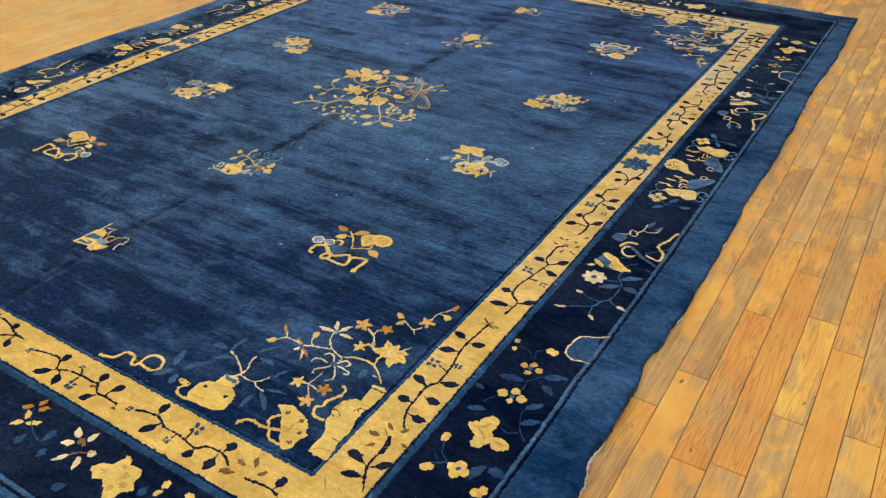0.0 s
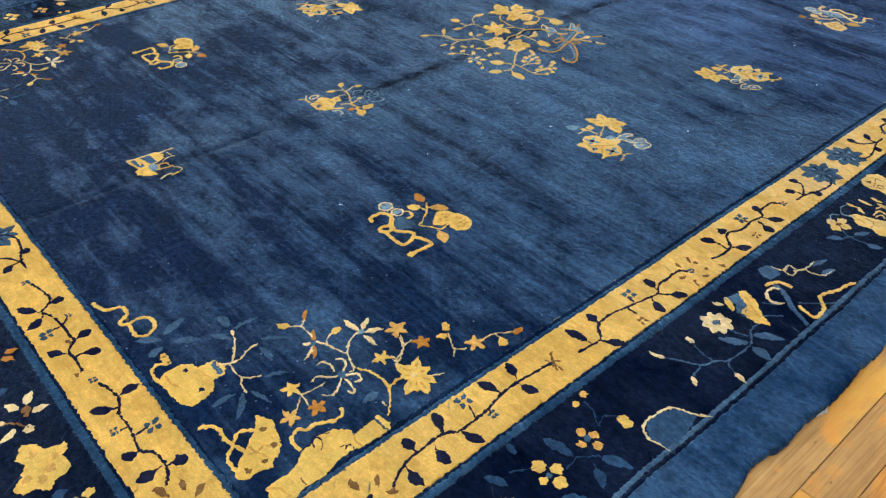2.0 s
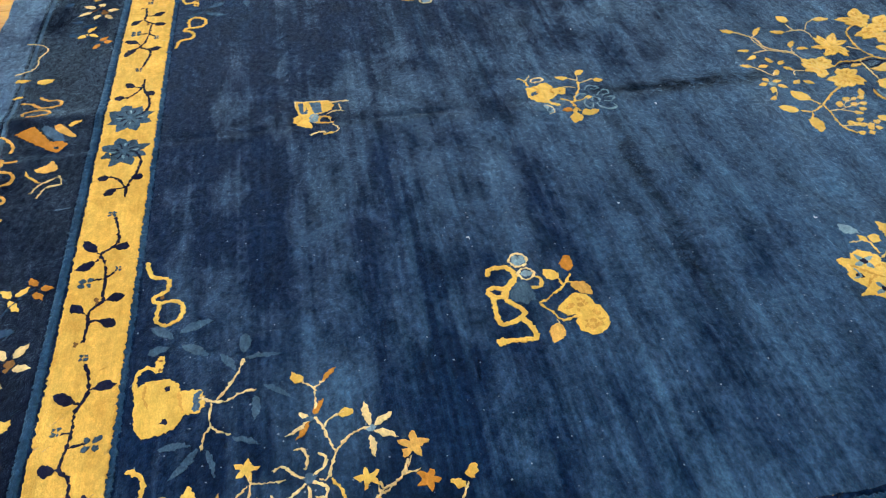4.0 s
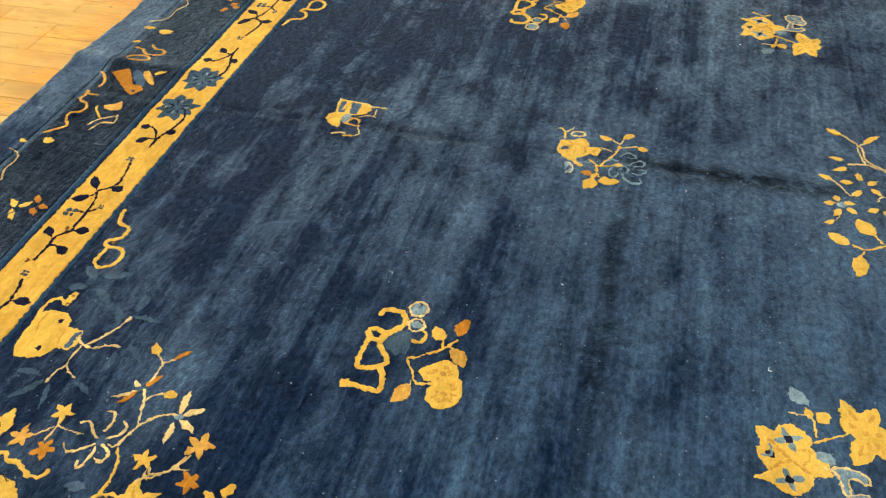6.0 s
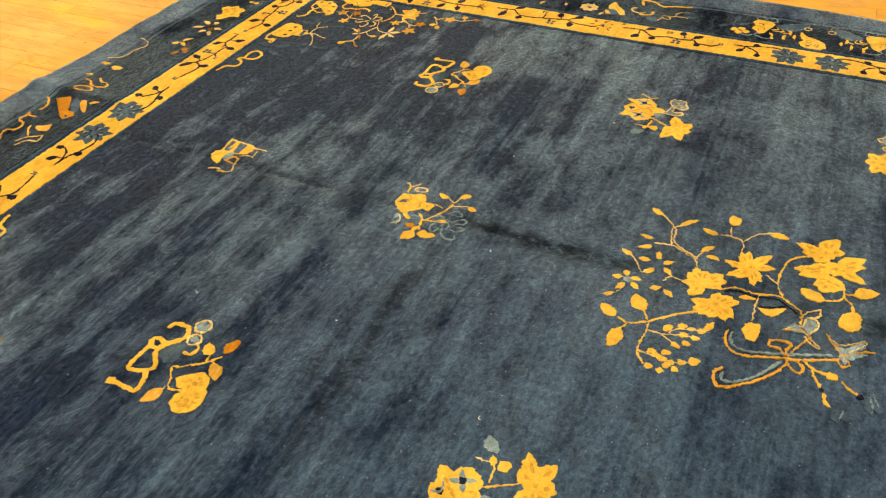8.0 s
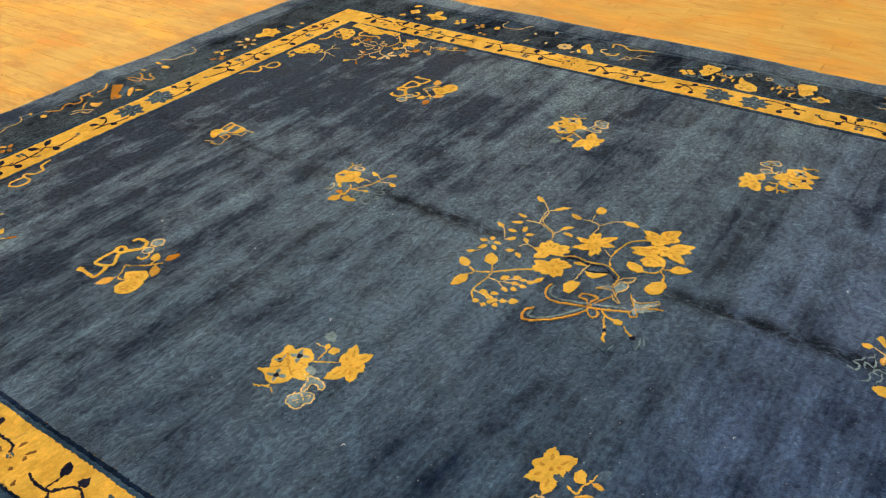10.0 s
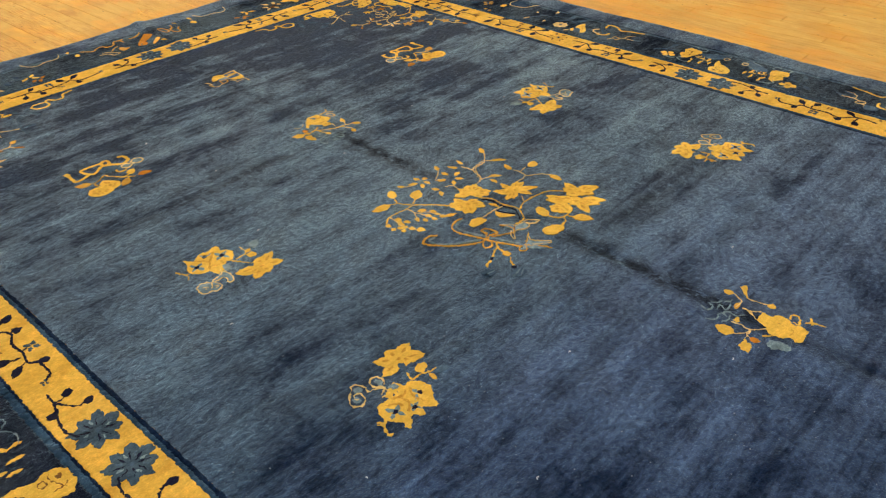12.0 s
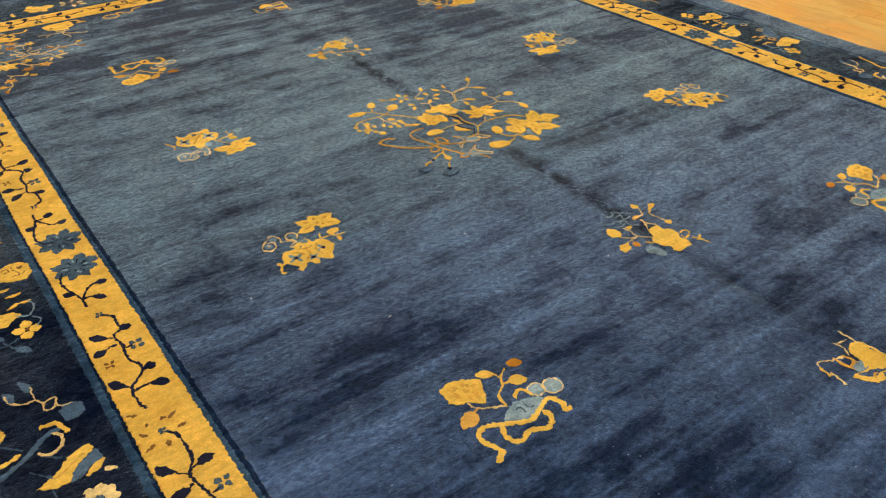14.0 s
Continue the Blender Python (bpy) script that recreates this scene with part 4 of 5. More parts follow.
    m.line(ink, 3, (153, -141), (162, -123))
    m.line(ink, 3, (162, -154), (171, -156))
    m.line(ink, 3, (197, -125), (204, -112), (217, -114))
    m.line(ink, 3, (205, -125), (201, -117))
    m.line(brown, 4, (203, -204), (220, -204))
    m.line(slate, 6, (184, -52), (204, -53), (220, -51))
    m.line(ochre, 5.4, (193, -99), (210, -102), (218, -98))
    m.line(ochre, 5.4, (188, -251), (200, -236), (221, -232))
    m.maple(gold, (46, -118), 15)
    m.maple(amber, (97, -151), 16)
    m.maple(rust, (106, -108), 15)
    m.line(cream, 3, (57, -112), (68, -112), (71, -87), (72, -67))
    m.line(cream, 3, (68, -112), (92, -115))
    m.line(cream, 3, (71, -115), (91, -136))
    m.line(cream, 5, (29, -56), (28, -45), (44, -38), (61, -42))
    m.line(cream, 5, (38, -25), (46, -15), (62, -18), (71, -33))
    m.line(cream, 5, (56, -84), (50, -71), (65, -57), (74, -43))
    m.line(cream, 5, (91, -86), (102, -76), (95, -58), (82, -43))
    m.line(cream, 5, (111, -52), (122, -44), (101, -38), (85, -39))
    m.line(cream, 5, (80, -32), (91, -16), (106, -20), (103, -30))
    m.dot(steel, (74, -37), 8)
    m.line(cream, 3.6, (78, -25), (79, -14), (45, -2), (22, 15), (13, 34), (12, 48))
    m.leaf(cream, (9, 50), (-35, 45), 12)
    m.leaf(cream, (10, 54), (-6, 81), 12)
    m.leaf(cream, (18, 53), (34, 83), 12)
    m.leaf(cream, (23, 47), (58, 48), 11)
    m.dot(grey, (13, 49), 6)
    m.line(cream, 3, (45, 0), (16, -9), (-1, -14), (-19, -26))
    m.line(cream, 3, (-1, -14), (-16, -2), (-20, 14))
    m.leaf(gold, (-18, 7), (-19, 30), 16)
    m.leaf(rust, (-25, -25), (-49, -10), 9)
    m.leaf(rust, (-13, -34), (12, -50), 9)
    m.leaf(cream, (-20, -33), (-31, -47), 8)
    m.leaf(cream, (-13, -35), (5, -66), 8)
    m.dot(steel, (-18, -31), 5)
    m.line(cream, 3, (-31, -23), (-50, -22), (-69, -23), (-84, -40))
    m.leaf(gold, (-83, -39), (-103, -53), 17)
    m.line(cream, 3, (-69, -23), (-82, -8))
    m.leaf(rust, (-81, -11), (-100, 11), 9)
    m.maple(amber, (50, 101), 19)
    m.line(cream, 3, (70, 92), (95, 78), (113, 54), (101, 49))
    m.maple(gold, (88, 38), 15)
    m.line(gold, 4.5, (80, -9), (105, 5), (139, 7), (163, -3), (196, -33))
    m.line(cream, 3, (167, -23), (178, -22))
    m.line(gold, 4.5, (150, 4), (145, 23), (148, 40))
    m.line(cream, 3, (174, 71), (186, 96))
    m.flower(gold, (158, 54), 19, (113, 46), (128, 57), (129, 85), (160, 84), (193, 71), (204, 45), (188, 33), (180, 15), (141, 35))
    m.dot(cream, (155, 54), 5)
    m.line(cream, 3, (67, 97), (91, 83), (106, 57), (95, 52))
    m.line(cream, 3, (91, 83), (88, 105))
    m.maple(rust, (104, 114), 15)
    m.line(cream, 3, (106, 57), (122, 44))
    m.leaf(haze, (149, -44), (147, -14), 18)
    m.leaf(gold, (114, 167), (91, 178), 17)
    m.leaf(gold, (121, 160), (109, 141), 15)
    m.line(cream, 3, (117, 164), (153, 145), (168, 134))
    m.line(cream, 3, (154, 145), (168, 163))
    m.maple(amber, (167, 184), 17)
    m.line(cream, 2.9, (172, 193), (169, 218), (180, 238), (193, 257))
    m.line(cream, 2.9, (173, 226), (188, 226))
    m.dot(gold, (197, 222), 9)
    m.leaf(rust, (194, 250), (196, 274), 14)


def bouquet(m):
    m.line(cream, 3.2, (-37, -93), (-61, -103), (-69, -119), (-85, -152), (-79, -187))
    m.leaf(gold, (-93, -191), (-96, -218), 13)
    m.leaf(gold, (-69, -186), (-55, -213), 13)
    m.leaf(gold, (-86, -97), (-113, -74), 13)
    m.leaf(gold, (-79, -86), (-74, -56), 13)
    m.line(cream, 2.6, (-61, -103), (-86, -93))
    m.line(cream, 3.2, (-85, -152), (-104, -158), (-140, -162), (-157, -146))
    m.leaf(gold, (-152, -151), (-186, -120), 13)
    m.leaf(gold, (-24, -179), (-24, -203), 14)
    m.leaf(gold, (-32, -164), (-56, -170), 14)
    m.leaf(gold, (-23, -154), (-36, -137), 14)
    m.leaf(gold, (-12, -151), (5, -133), 14)
    m.leaf(gold, (-5, -166), (17, -184), 14)
    m.leaf(gold, (46, -143), (58, -162), 14)
    m.leaf(gold, (51, -138), (66, -117), 14)
    m.leaf(gold, (-25, -215), (-38, -238), 14)
    m.line(cream, 2.6, (10, -113), (8, -134), (27, -142))
    m.line(cream, 2.6, (-30, -218), (-3, -199), (16, -187), (3, -179))
    m.dot(steel, (-18, -163), 7)
    m.dot(grey, (49, -204), 8)
    m.leaf(gold, (44, -214), (49, -235), 14)
    m.leaf(gold, (39, -208), (22, -213), 14)
    m.leaf(gold, (44, -200), (40, -180), 14)
    m.leaf(gold, (57, -197), (68, -179), 14)
    m.leaf(gold, (60, -208), (82, -219), 14)
    m.leaf(gold, (95, -219), (107, -236), 14)
    m.line(cream, 2.6, (97, -218), (71, -207))
    m.line(gold, 5, (85, -68), (106, -100), (144, -142), (162, -173), (154, -196))
    m.line(gold, 4, (162, -173), (183, -185))
    m.leaf(gold, (153, -198), (131, -233), 27)
    m.leaf(gold, (182, -185), (233, -193), 30)
    m.leaf(gold, (121, -157), (82, -181), 36)
    m.line(gold, 4, (142, -144), (118, -157))
    m.line(gold, 4, (146, -141), (171, -140), (221, -143), (248, -126))
    m.line(cream, 3, (166, -141), (168, -116), (185, -85))
    m.line(cream, 3, (169, -116), (158, -87), (153, -51))
    m.line(cream, 3, (160, -103), (143, -91), (131, -46))
    m.leaf(gold, (158, -112), (138, -100), 15)
    m.leaf(gold, (138, -92), (128, -76), 15)
    m.leaf(gold, (139, -75), (131, -62), 15)
    m.leaf(gold, (131, -47), (103, -35), 15)
    m.leaf(gold, (138, -58), (129, -45), 15)
    m.leaf(gold, (159, -86), (150, -69), 15)
    m.leaf(gold, (158, -66), (153, -50), 15)
    m.leaf(gold, (175, -78), (173, -61), 15)
    m.leaf(gold, (182, -95), (187, -77), 15)
    m.line(cream, 3, (221, -143), (224, -119), (228, -90), (216, -54))
    m.leaf(gold, (220, -128), (210, -113), 15)
    m.leaf(gold, (224, -118), (219, -103), 15)
    m.leaf(gold, (214, -105), (204, -88), 15)
    m.leaf(gold, (229, -108), (223, -91), 15)
    m.leaf(gold, (230, -89), (226, -77), 15)
    m.leaf(gold, (225, -75), (217, -61), 15)
    m.leaf(gold, (253, -124), (250, -109), 15)
    m.leaf(gold, (256, -103), (250, -91), 15)
    m.leaf(gold, (238, -97), (236, -82), 15)
    m.leaf(gold, (243, -82), (240, -67), 15)
    m.leaf(gold, (217, -58), (205, -40), 22)
    m.flower(gold, (2, -73), 25, (14, -113), (-16, -107), (-36, -96), (-33, -76), (-35, -43), (-17, -35), (5, -39), (48, -93))
    m.flower(gold, (55, -42), 25, (57, -86), (81, -78), (90, -65), (93, -48), (92, -18), (78, -6), (33, -3), (23, -18), (19, -40))
    m.flower(gold, (-74, -2), 19, (-78, -50), (-115, -24), (-124, -10), (-126, 32), (-89, 43), (-40, 21), (-23, 11), (-36, -21), (-36, -39))
    m.line(cream, 2.8, (-117, -24), (-149, -27), (-157, -51), (-153, -72))
    m.line(cream, 2.8, (-157, -51), (-189, -57))
    m.line(cream, 2.6, (-149, -27), (-183, -4), (-197, 20))
    m.leaf(gold, (-152, -76), (-161, -106), 17)
    m.shape(gold, (-213, -65), (-226, -60), (-226, -51), (-219, -40), (-202, -42), (-194, -51), (-199, -61))
    m.leaf(gold, (-194, 17), (-192, 56), 20)
    m.line(gold, 4, (-14, 65), (-47, 52), (-96, 55), (-128, 65), (-150, 92), (-160, 119))
    m.line(cream, 2.6, (-65, 28), (-47, 51))
    m.line(gold, 3.5, (9, -43), (-7, -16), (-4, 17), (-13, 58), (-1, 81), (17, 100), (53, 102))
    m.line(ink, 3.5, (13, -34), (1, -15), (4, 18), (-4, 54), (9, 78), (24, 94))
    m.leaf(gold, (17, -8), (11, 21), 14)
    m.line(cream, 2.6, (-6, 27), (25, 23), (72, 24))
    m.shape(gold, (79, 21), (77, 37), (98, 41), (122, 36), (122, 22), (103, 11), (86, 14))
    m.shape(gold, (35, 29), (31, 47), (15, 74), (33, 67), (50, 53), (47, 39))
    m.line(ink, 3, (29, 29), (22, 53), (10, 72))
    m.flower(gold, (-175, 125), 27, (-186, 71), (-161, 82), (-216, 122), (-228, 144), (-190, 159), (-139, 109))
    m.flower(gold, (-131, 143), 28, (-105, 73), (-90, 83), (-126, 102), (-184, 196), (-158, 196), (-133, 182), (-109, 197))
    m.flower(gold, (-90, 137), 27, (-68, 111), (-55, 125), (-61, 147), (-78, 165), (-93, 113))
    m.leaf(gold, (-32, 133), (-51, 91), 32)
    m.line(gold, 3.5, (-33, 132), (-41, 154), (-53, 164), (-77, 163))
    m.line(gold, 3.5, (-65, 163), (-69, 185))
    m.leaf(gold, (-66, 181), (-91, 221), 34)
    m.line(gold, 3.5, (-53, 165), (-40, 179), (-14, 182))
    m.shape(gold, (19, 160), (-6, 164), (-17, 177), (-20, 193), (-6, 197), (25, 194), (36, 180), (31, 165))
    m.line(ochre, 5.0, (13, 168), (2, 181), (6, 192))
    m.line(grey, 6, (111, -2), (134, -3), (151, 14), (145, 54), (131, 91), (105, 158))
    m.line(amber, 6.5, (111, -9), (128, -13), (154, -3), (164, 18), (154, 56), (144, 84), (137, 112), (111, 169))
    m.line(grey, 6, (214, -1), (233, -1), (229, 21), (198, 54), (154, 81))
    m.line(amber, 6.5, (205, -2), (218, -13), (238, -13), (249, 1), (231, 31), (200, 64), (164, 87), (143, 92))
    m.line(amber, 5, (138, 87), (123, 75), (123, 60), (109, 60), (103, 75), (104, 93), (122, 88), (138, 87))
    m.line(amber, 4.5, (137, 90), (105, 105), (79, 118), (67, 109), (68, 89), (76, 75))
    m.line(amber, 5, (148, 89), (165, 101), (169, 114), (154, 118), (144, 107), (143, 92))
    m.shape(grey, (67, 79), (51, 92), (54, 102), (30, 112), (31, 124), (44, 130), (64, 121), (76, 120), (69, 107), (72, 90))
    m.line(cream, 3.5, (76, 75), (56, 95), (54, 106), (29, 110), (29, 126), (45, 131), (64, 121), (78, 121), (95, 138), (93, 125), (77, 111))
    m.line(cream, 3.2, (28, 102), (12, 109), (-3, 129), (17, 128), (26, 114))
    m.line(brown, 2.6, (52, 100), (63, 111), (85, 127))
    m.shape(grey, (62, 150), (79, 163), (83, 175), (53, 203), (67, 207), (88, 188), (80, 213), (105, 185), (118, 179), (107, 168), (93, 167))
    m.line(amber, 3.5, (56, 145), (79, 159), (99, 170), (117, 168), (126, 177), (114, 185), (101, 175), (79, 201), (71, 224))
    m.line(cream, 3, (70, 155), (74, 174), (51, 203), (61, 205), (87, 183))
    m.line(gold, 5, (138, 117), (150, 133), (155, 156))
    m.dot(gold, (156, 161), 9)
    m.line(gold, 5, (149, 130), (170, 137), (187, 147))
    m.line(gold, 6, (199, 153), (215, 156), (225, 164))
    m.line(gold, 6, (161, 177), (175, 190), (180, 202))
    m.dot(ink, (185, 205), 5)
    m.dot(ink, (193, 149), 4)
    m.line(cream, 2.8, (-62, -96), (-95, -149), (-138, -157), (-175, -190))
    m.leaf(gold, (-175, -190), (-190, -217), 15)
    m.shape(steel, (249, 165), (228, 169), (221, 184), (225, 189), (246, 190), (240, 176), (253, 178))
    m.shape(steel, (210, 212), (185, 214), (168, 224), (188, 236), (208, 236), (199, 221), (215, 224))
    m.line(grey, 3, (222, 183), (237, 181), (248, 179))
    m.line(grey, 3, (178, 220), (197, 224), (211, 223))
    m.line(grey, 3, (175, 225), (197, 235))


def vine_unit(m):
    m.line(ink, 6, (-6, -150), (-22, -135), (-22, -115), (-21, -93), (-6, -82), (-11, -51), (-8, -13), (-18, 12), (-17, 29), (0, 45), (10, 55), (14, 72), (12, 96), (6, 113))
    m.line(ink, 4.5, (-4, -57), (10, -58))
    m.line(ink, 4.5, (-14, -41), (-25, -41))
    m.line(ink, 4.5, (11, 65), (-14, 62))
    m.leaf(ink, (-13, -89), (-44, -97), 20)
    m.leaf(ink, (-4, -76), (35, -104), 20)
    m.leaf(ink, (9, -57), (43, -47), 22)
    m.leaf(ink, (-16, 27), (-44, 22), 22)
    m.leaf(ink, (12, 54), (41, 23), 22)
    m.leaf(ink, (-11, 61), (-48, 77), 22)
    m.posy(slate, (-32, -41), 19)
    m.posy(slate, (-3, -153), 11)
    m.posy(brown, (23, -15), 15)
    m.leaf(brown, (39, 111), (26, 118), 7)
    m.leaf(brown, (21, 142), (16, 148), 7)
    m.leaf(brown, (-2, 143), (-11, 148), 7)


def vine_mid(m):
    m.line(ink, 5.5, (8, -154), (-3, -141), (-5, -110), (-3, -79), (10, -56), (7, -33), (1, -6), (-3, 17), (-10, 50), (-9, 83), (-3, 97), (15, 112), (22, 123), (20, 140), (17, 173))
    m.line(ink, 4, (10, -55), (26, -68))
    m.line(ink, 4, (-3, -3), (-19, -6))
    m.line(ink, 4, (-2, 18), (23, 18))
    m.leaf(ink, (5, -63), (-36, -72), 22)
    m.leaf(ink, (22, -68), (52, -98), 22)
    m.leaf(ink, (11, -36), (55, -23), 22)
    m.leaf(ink, (-7, 89), (-40, 89), 21)
    m.leaf(ink, (20, 139), (-41, 150), 21)
    m.leaf(ink, (24, 121), (57, 91), 21)
    m.posy(slate, (-23, -13), 19)
    m.posy(brown, (39, 25), 16)
    m.posy(slate, (12, -161), 10)
    m.leaf(brown, (-24, -157), (-7, -156), 7)
    m.leaf(brown, (-19, -191), (-1, -180), 7)
    m.leaf(brown, (12, -123), (14, -139), 7)
    m.leaf(brown, (31, -142), (48, -133), 7)
    m.leaf(brown, (34, -163), (47, -175), 7)
    m.line(brown, 3, (9, 224), (-14, 209))
    m.line(brown, 3, (8, 223), (-10, 230))
    m.line(brown, 3, (10, 224), (28, 223))
    m.line(brown, 3, (9, 225), (23, 234))


def vine_corner(m):
    m.line(ink, 5.5, (4, -189), (-3, -108), (-1, -70), (7, -28), (9, 31), (-4, 56), (-2, 110), (2, 139), (22, 175))
    m.line(ink, 4, (7, -4), (-18, -13))
    m.line(ink, 4, (7, -32), (19, -29))
    m.leaf(ink, (-7, -111), (-50, -127), 21)
    m.leaf(ink, (-5, -107), (40, -120), 21)
    m.leaf(ink, (-1, -72), (-50, -55), 21)
    m.leaf(ink, (-3, 56), (-49, 39), 21)
    m.leaf(ink, (8, 32), (54, 15), 21)
    m.leaf(ink, (5, 80), (50, 85), 22)
    m.leaf(ink, (-1, 110), (-41, 110), 22)
    m.leaf(ink, (4, 137), (53, 140), 22)
    m.posy(slate, (-31, -13), 20)
    m.posy(slate, (20, -31), 12)
    m.leaf(brown, (22, 181), (30, 173), 8)
    m.line(brown, 3, (-1, -188), (10, -198))
    m.line(brown, 3, (-1, -188), (-14, -205))
    m.line(brown, 3, (1, -187), (13, -178))


def end_vine_inner(m):
    m.line(ink, 5.5, (-120, 5), (-61, 17), (-40, 8), (-26, -9), (-5, 0), (32, 6), (69, 6), (85, 8), (105, -10), (132, -9), (169, -11))
    m.line(ink, 4, (35, 2), (36, -13))
    m.line(ink, 3.6, (33, 6), (21, 19))
    m.line(ink, 4, (130, -10), (125, 2))
    m.leaf(ink, (-39, 7), (-38, 41), 21)
    m.leaf(ink, (-25, -8), (-68, -43), 21)
    m.leaf(ink, (-15, -9), (9, -48), 21)
    m.leaf(ink, (87, 6), (78, 44), 21)
    m.leaf(ink, (125, 0), (142, 37), 21)
    m.leaf(ink, (109, -15), (83, -41), 21)
    m.posy(slate, (40, -24), 18)
    m.posy(slate, (-130, -2), 11)
    m.posy(slate, (14, 24), 9)
    m.leaf(brown, (77, -3), (94, -2), 7)
    m.leaf(brown, (164, -23), (176, -21), 7)


def end_vine_outer(m):
    m.line(ink, 5.5, (-121, -1), (-93, 7), (-63, 10), (-32, -3), (3, -2), (30, -6), (59, -9), (76, 5), (115, 7), (144, -9))
    m.line(ink, 4, (27, -2), (22, 20))
    m.line(ink, 4, (1, -16), (2, -4))
    m.leaf(ink, (-67, 10), (-75, 51), 22)
    m.leaf(ink, (-46, 2), (-70, -40), 22)
    m.leaf(ink, (59, -10), (55, -39), 24)
    m.leaf(ink, (106, 2), (110, -43), 24)
    m.leaf(ink, (111, 9), (118, 43), 24)
    m.posy(slate, (25, 27), 20)
    m.posy(slate, (-132, -5), 10)
    m.posy(slate, (-2, -24), 11)
    m.leaf(brown, (136, -26), (160, -15), 13)


def star_tail(m):
    m.line(ink, 6, (22, -58), (33, -34), (30, 2), (21, 27), (15, 53), (15, 80))
    m.line(ink, 5, (15, 53), (0, 25), (-17, 10))
    m.line(ink, 5, (14, 50), (2, 49))
    m.leaf(ink, (20, 30), (41, 12), 20)
    m.leaf(ink, (-14, 13), (-44, 15), 20)
    m.leaf(ink, (3, 48), (-25, 70), 20)


def side_flowers(m):
    m.shape(gold, (-28, -65), (-9, -53), (-9, -43), (6, -24), (20, -28), (27, -42), (25, -62), (35, -74), (50, -68), (72, -79), (72, -90), (58, -102), (46, -102), (35, -92), (28, -103), (22, -114), (7, -116), (0, -106), (1, -88), (-18, -78))
    m.line(ochre, 5.8, (-14, -68), (2, -63), (12, -46))
    m.line(ochre, 5.8, (-2, -70), (17, -81), (21, -98))
    m.line(ochre, 5.8, (39, -82), (53, -84), (65, -83))
    m.dot(gold, (-9, 41), 11)
    m.dot(gold, (32, 44), 11)
    m.dot(gold, (12, 58), 10)
    m.dot(gold, (13, 27), 7)
    m.dot(steel, (13, 41), 5)
    m.dot(amber, (-11, 137), 8)
    m.dot(amber, (7, 148), 8)
    m.dot(amber, (23, 137), 8)
    m.dot(amber, (6, 120), 7)
    m.dot(steel, (5, 135), 6)
    m.dot(gold, (17, 206), 10)
    m.dot(gold, (25, 205), 10)
    m.dot(amber, (-60, 199), 7)
    m.dot(gold, (-54, 175), 6)
    m.line(dusk, 3, (-49, 189), (-26, 184), (-1, 168), (-8, 186), (0, 200), (12, 206))
    m.leaf(dusk, (-40, 83), (13, 93), 22)
    m.leaf(dusk, (41, 124), (88, 139), 22)
    m.leaf(dusk, (50, 101), (81, 82), 18)
    m.leaf(dusk, (50, 23), (81, 52), 18)
    m.leaf(dusk, (61, -19), (95, 7), 18)
    m.leaf(dusk, (-50, -33), (-15, -17), 18)
    m.leaf(dusk, (-71, 34), (-48, 30), 14)
    m.leaf(dusk, (65, -146), (102, -158), 24)
    m.leaf(dusk, (43, -188), (58, -145), 24)
    m.line(dusk, 3, (22, 67), (18, 94), (29, 111), (40, 126))
    m.line(dusk, 3, (91, -56), (67, -29), (51, 6), (55, 27))
    m.line(dusk, 3, (31, -44), (53, -51), (70, -37))
    m.line(dusk, 3, (-32, 1), (-17, 23), (-10, 35))
    m.dot(gold, (-44, -125), 8)
    m.dot(gold, (-45, -117), 8)
    m.line(dusk, 3, (-41, -131), (-29, -159), (-11, -172), (-32, -189))
    m.dot(gold, (-39, -204), 9)
    m.dot(gold, (-33, -199), 9)
    m.dot(gold, (5, -177), 10)
    m.dot(gold, (18, -165), 10)
    m.dot(gold, (17, -190), 10)
    m.dot(gold, (30, -179), 10)
    m.dot(slate, (17, -176), 5)
    m.dot(gold, (71, -210), 9)
    m.dot(gold, (83, -198), 9)
    m.dot(amber, (82, -211), 6)


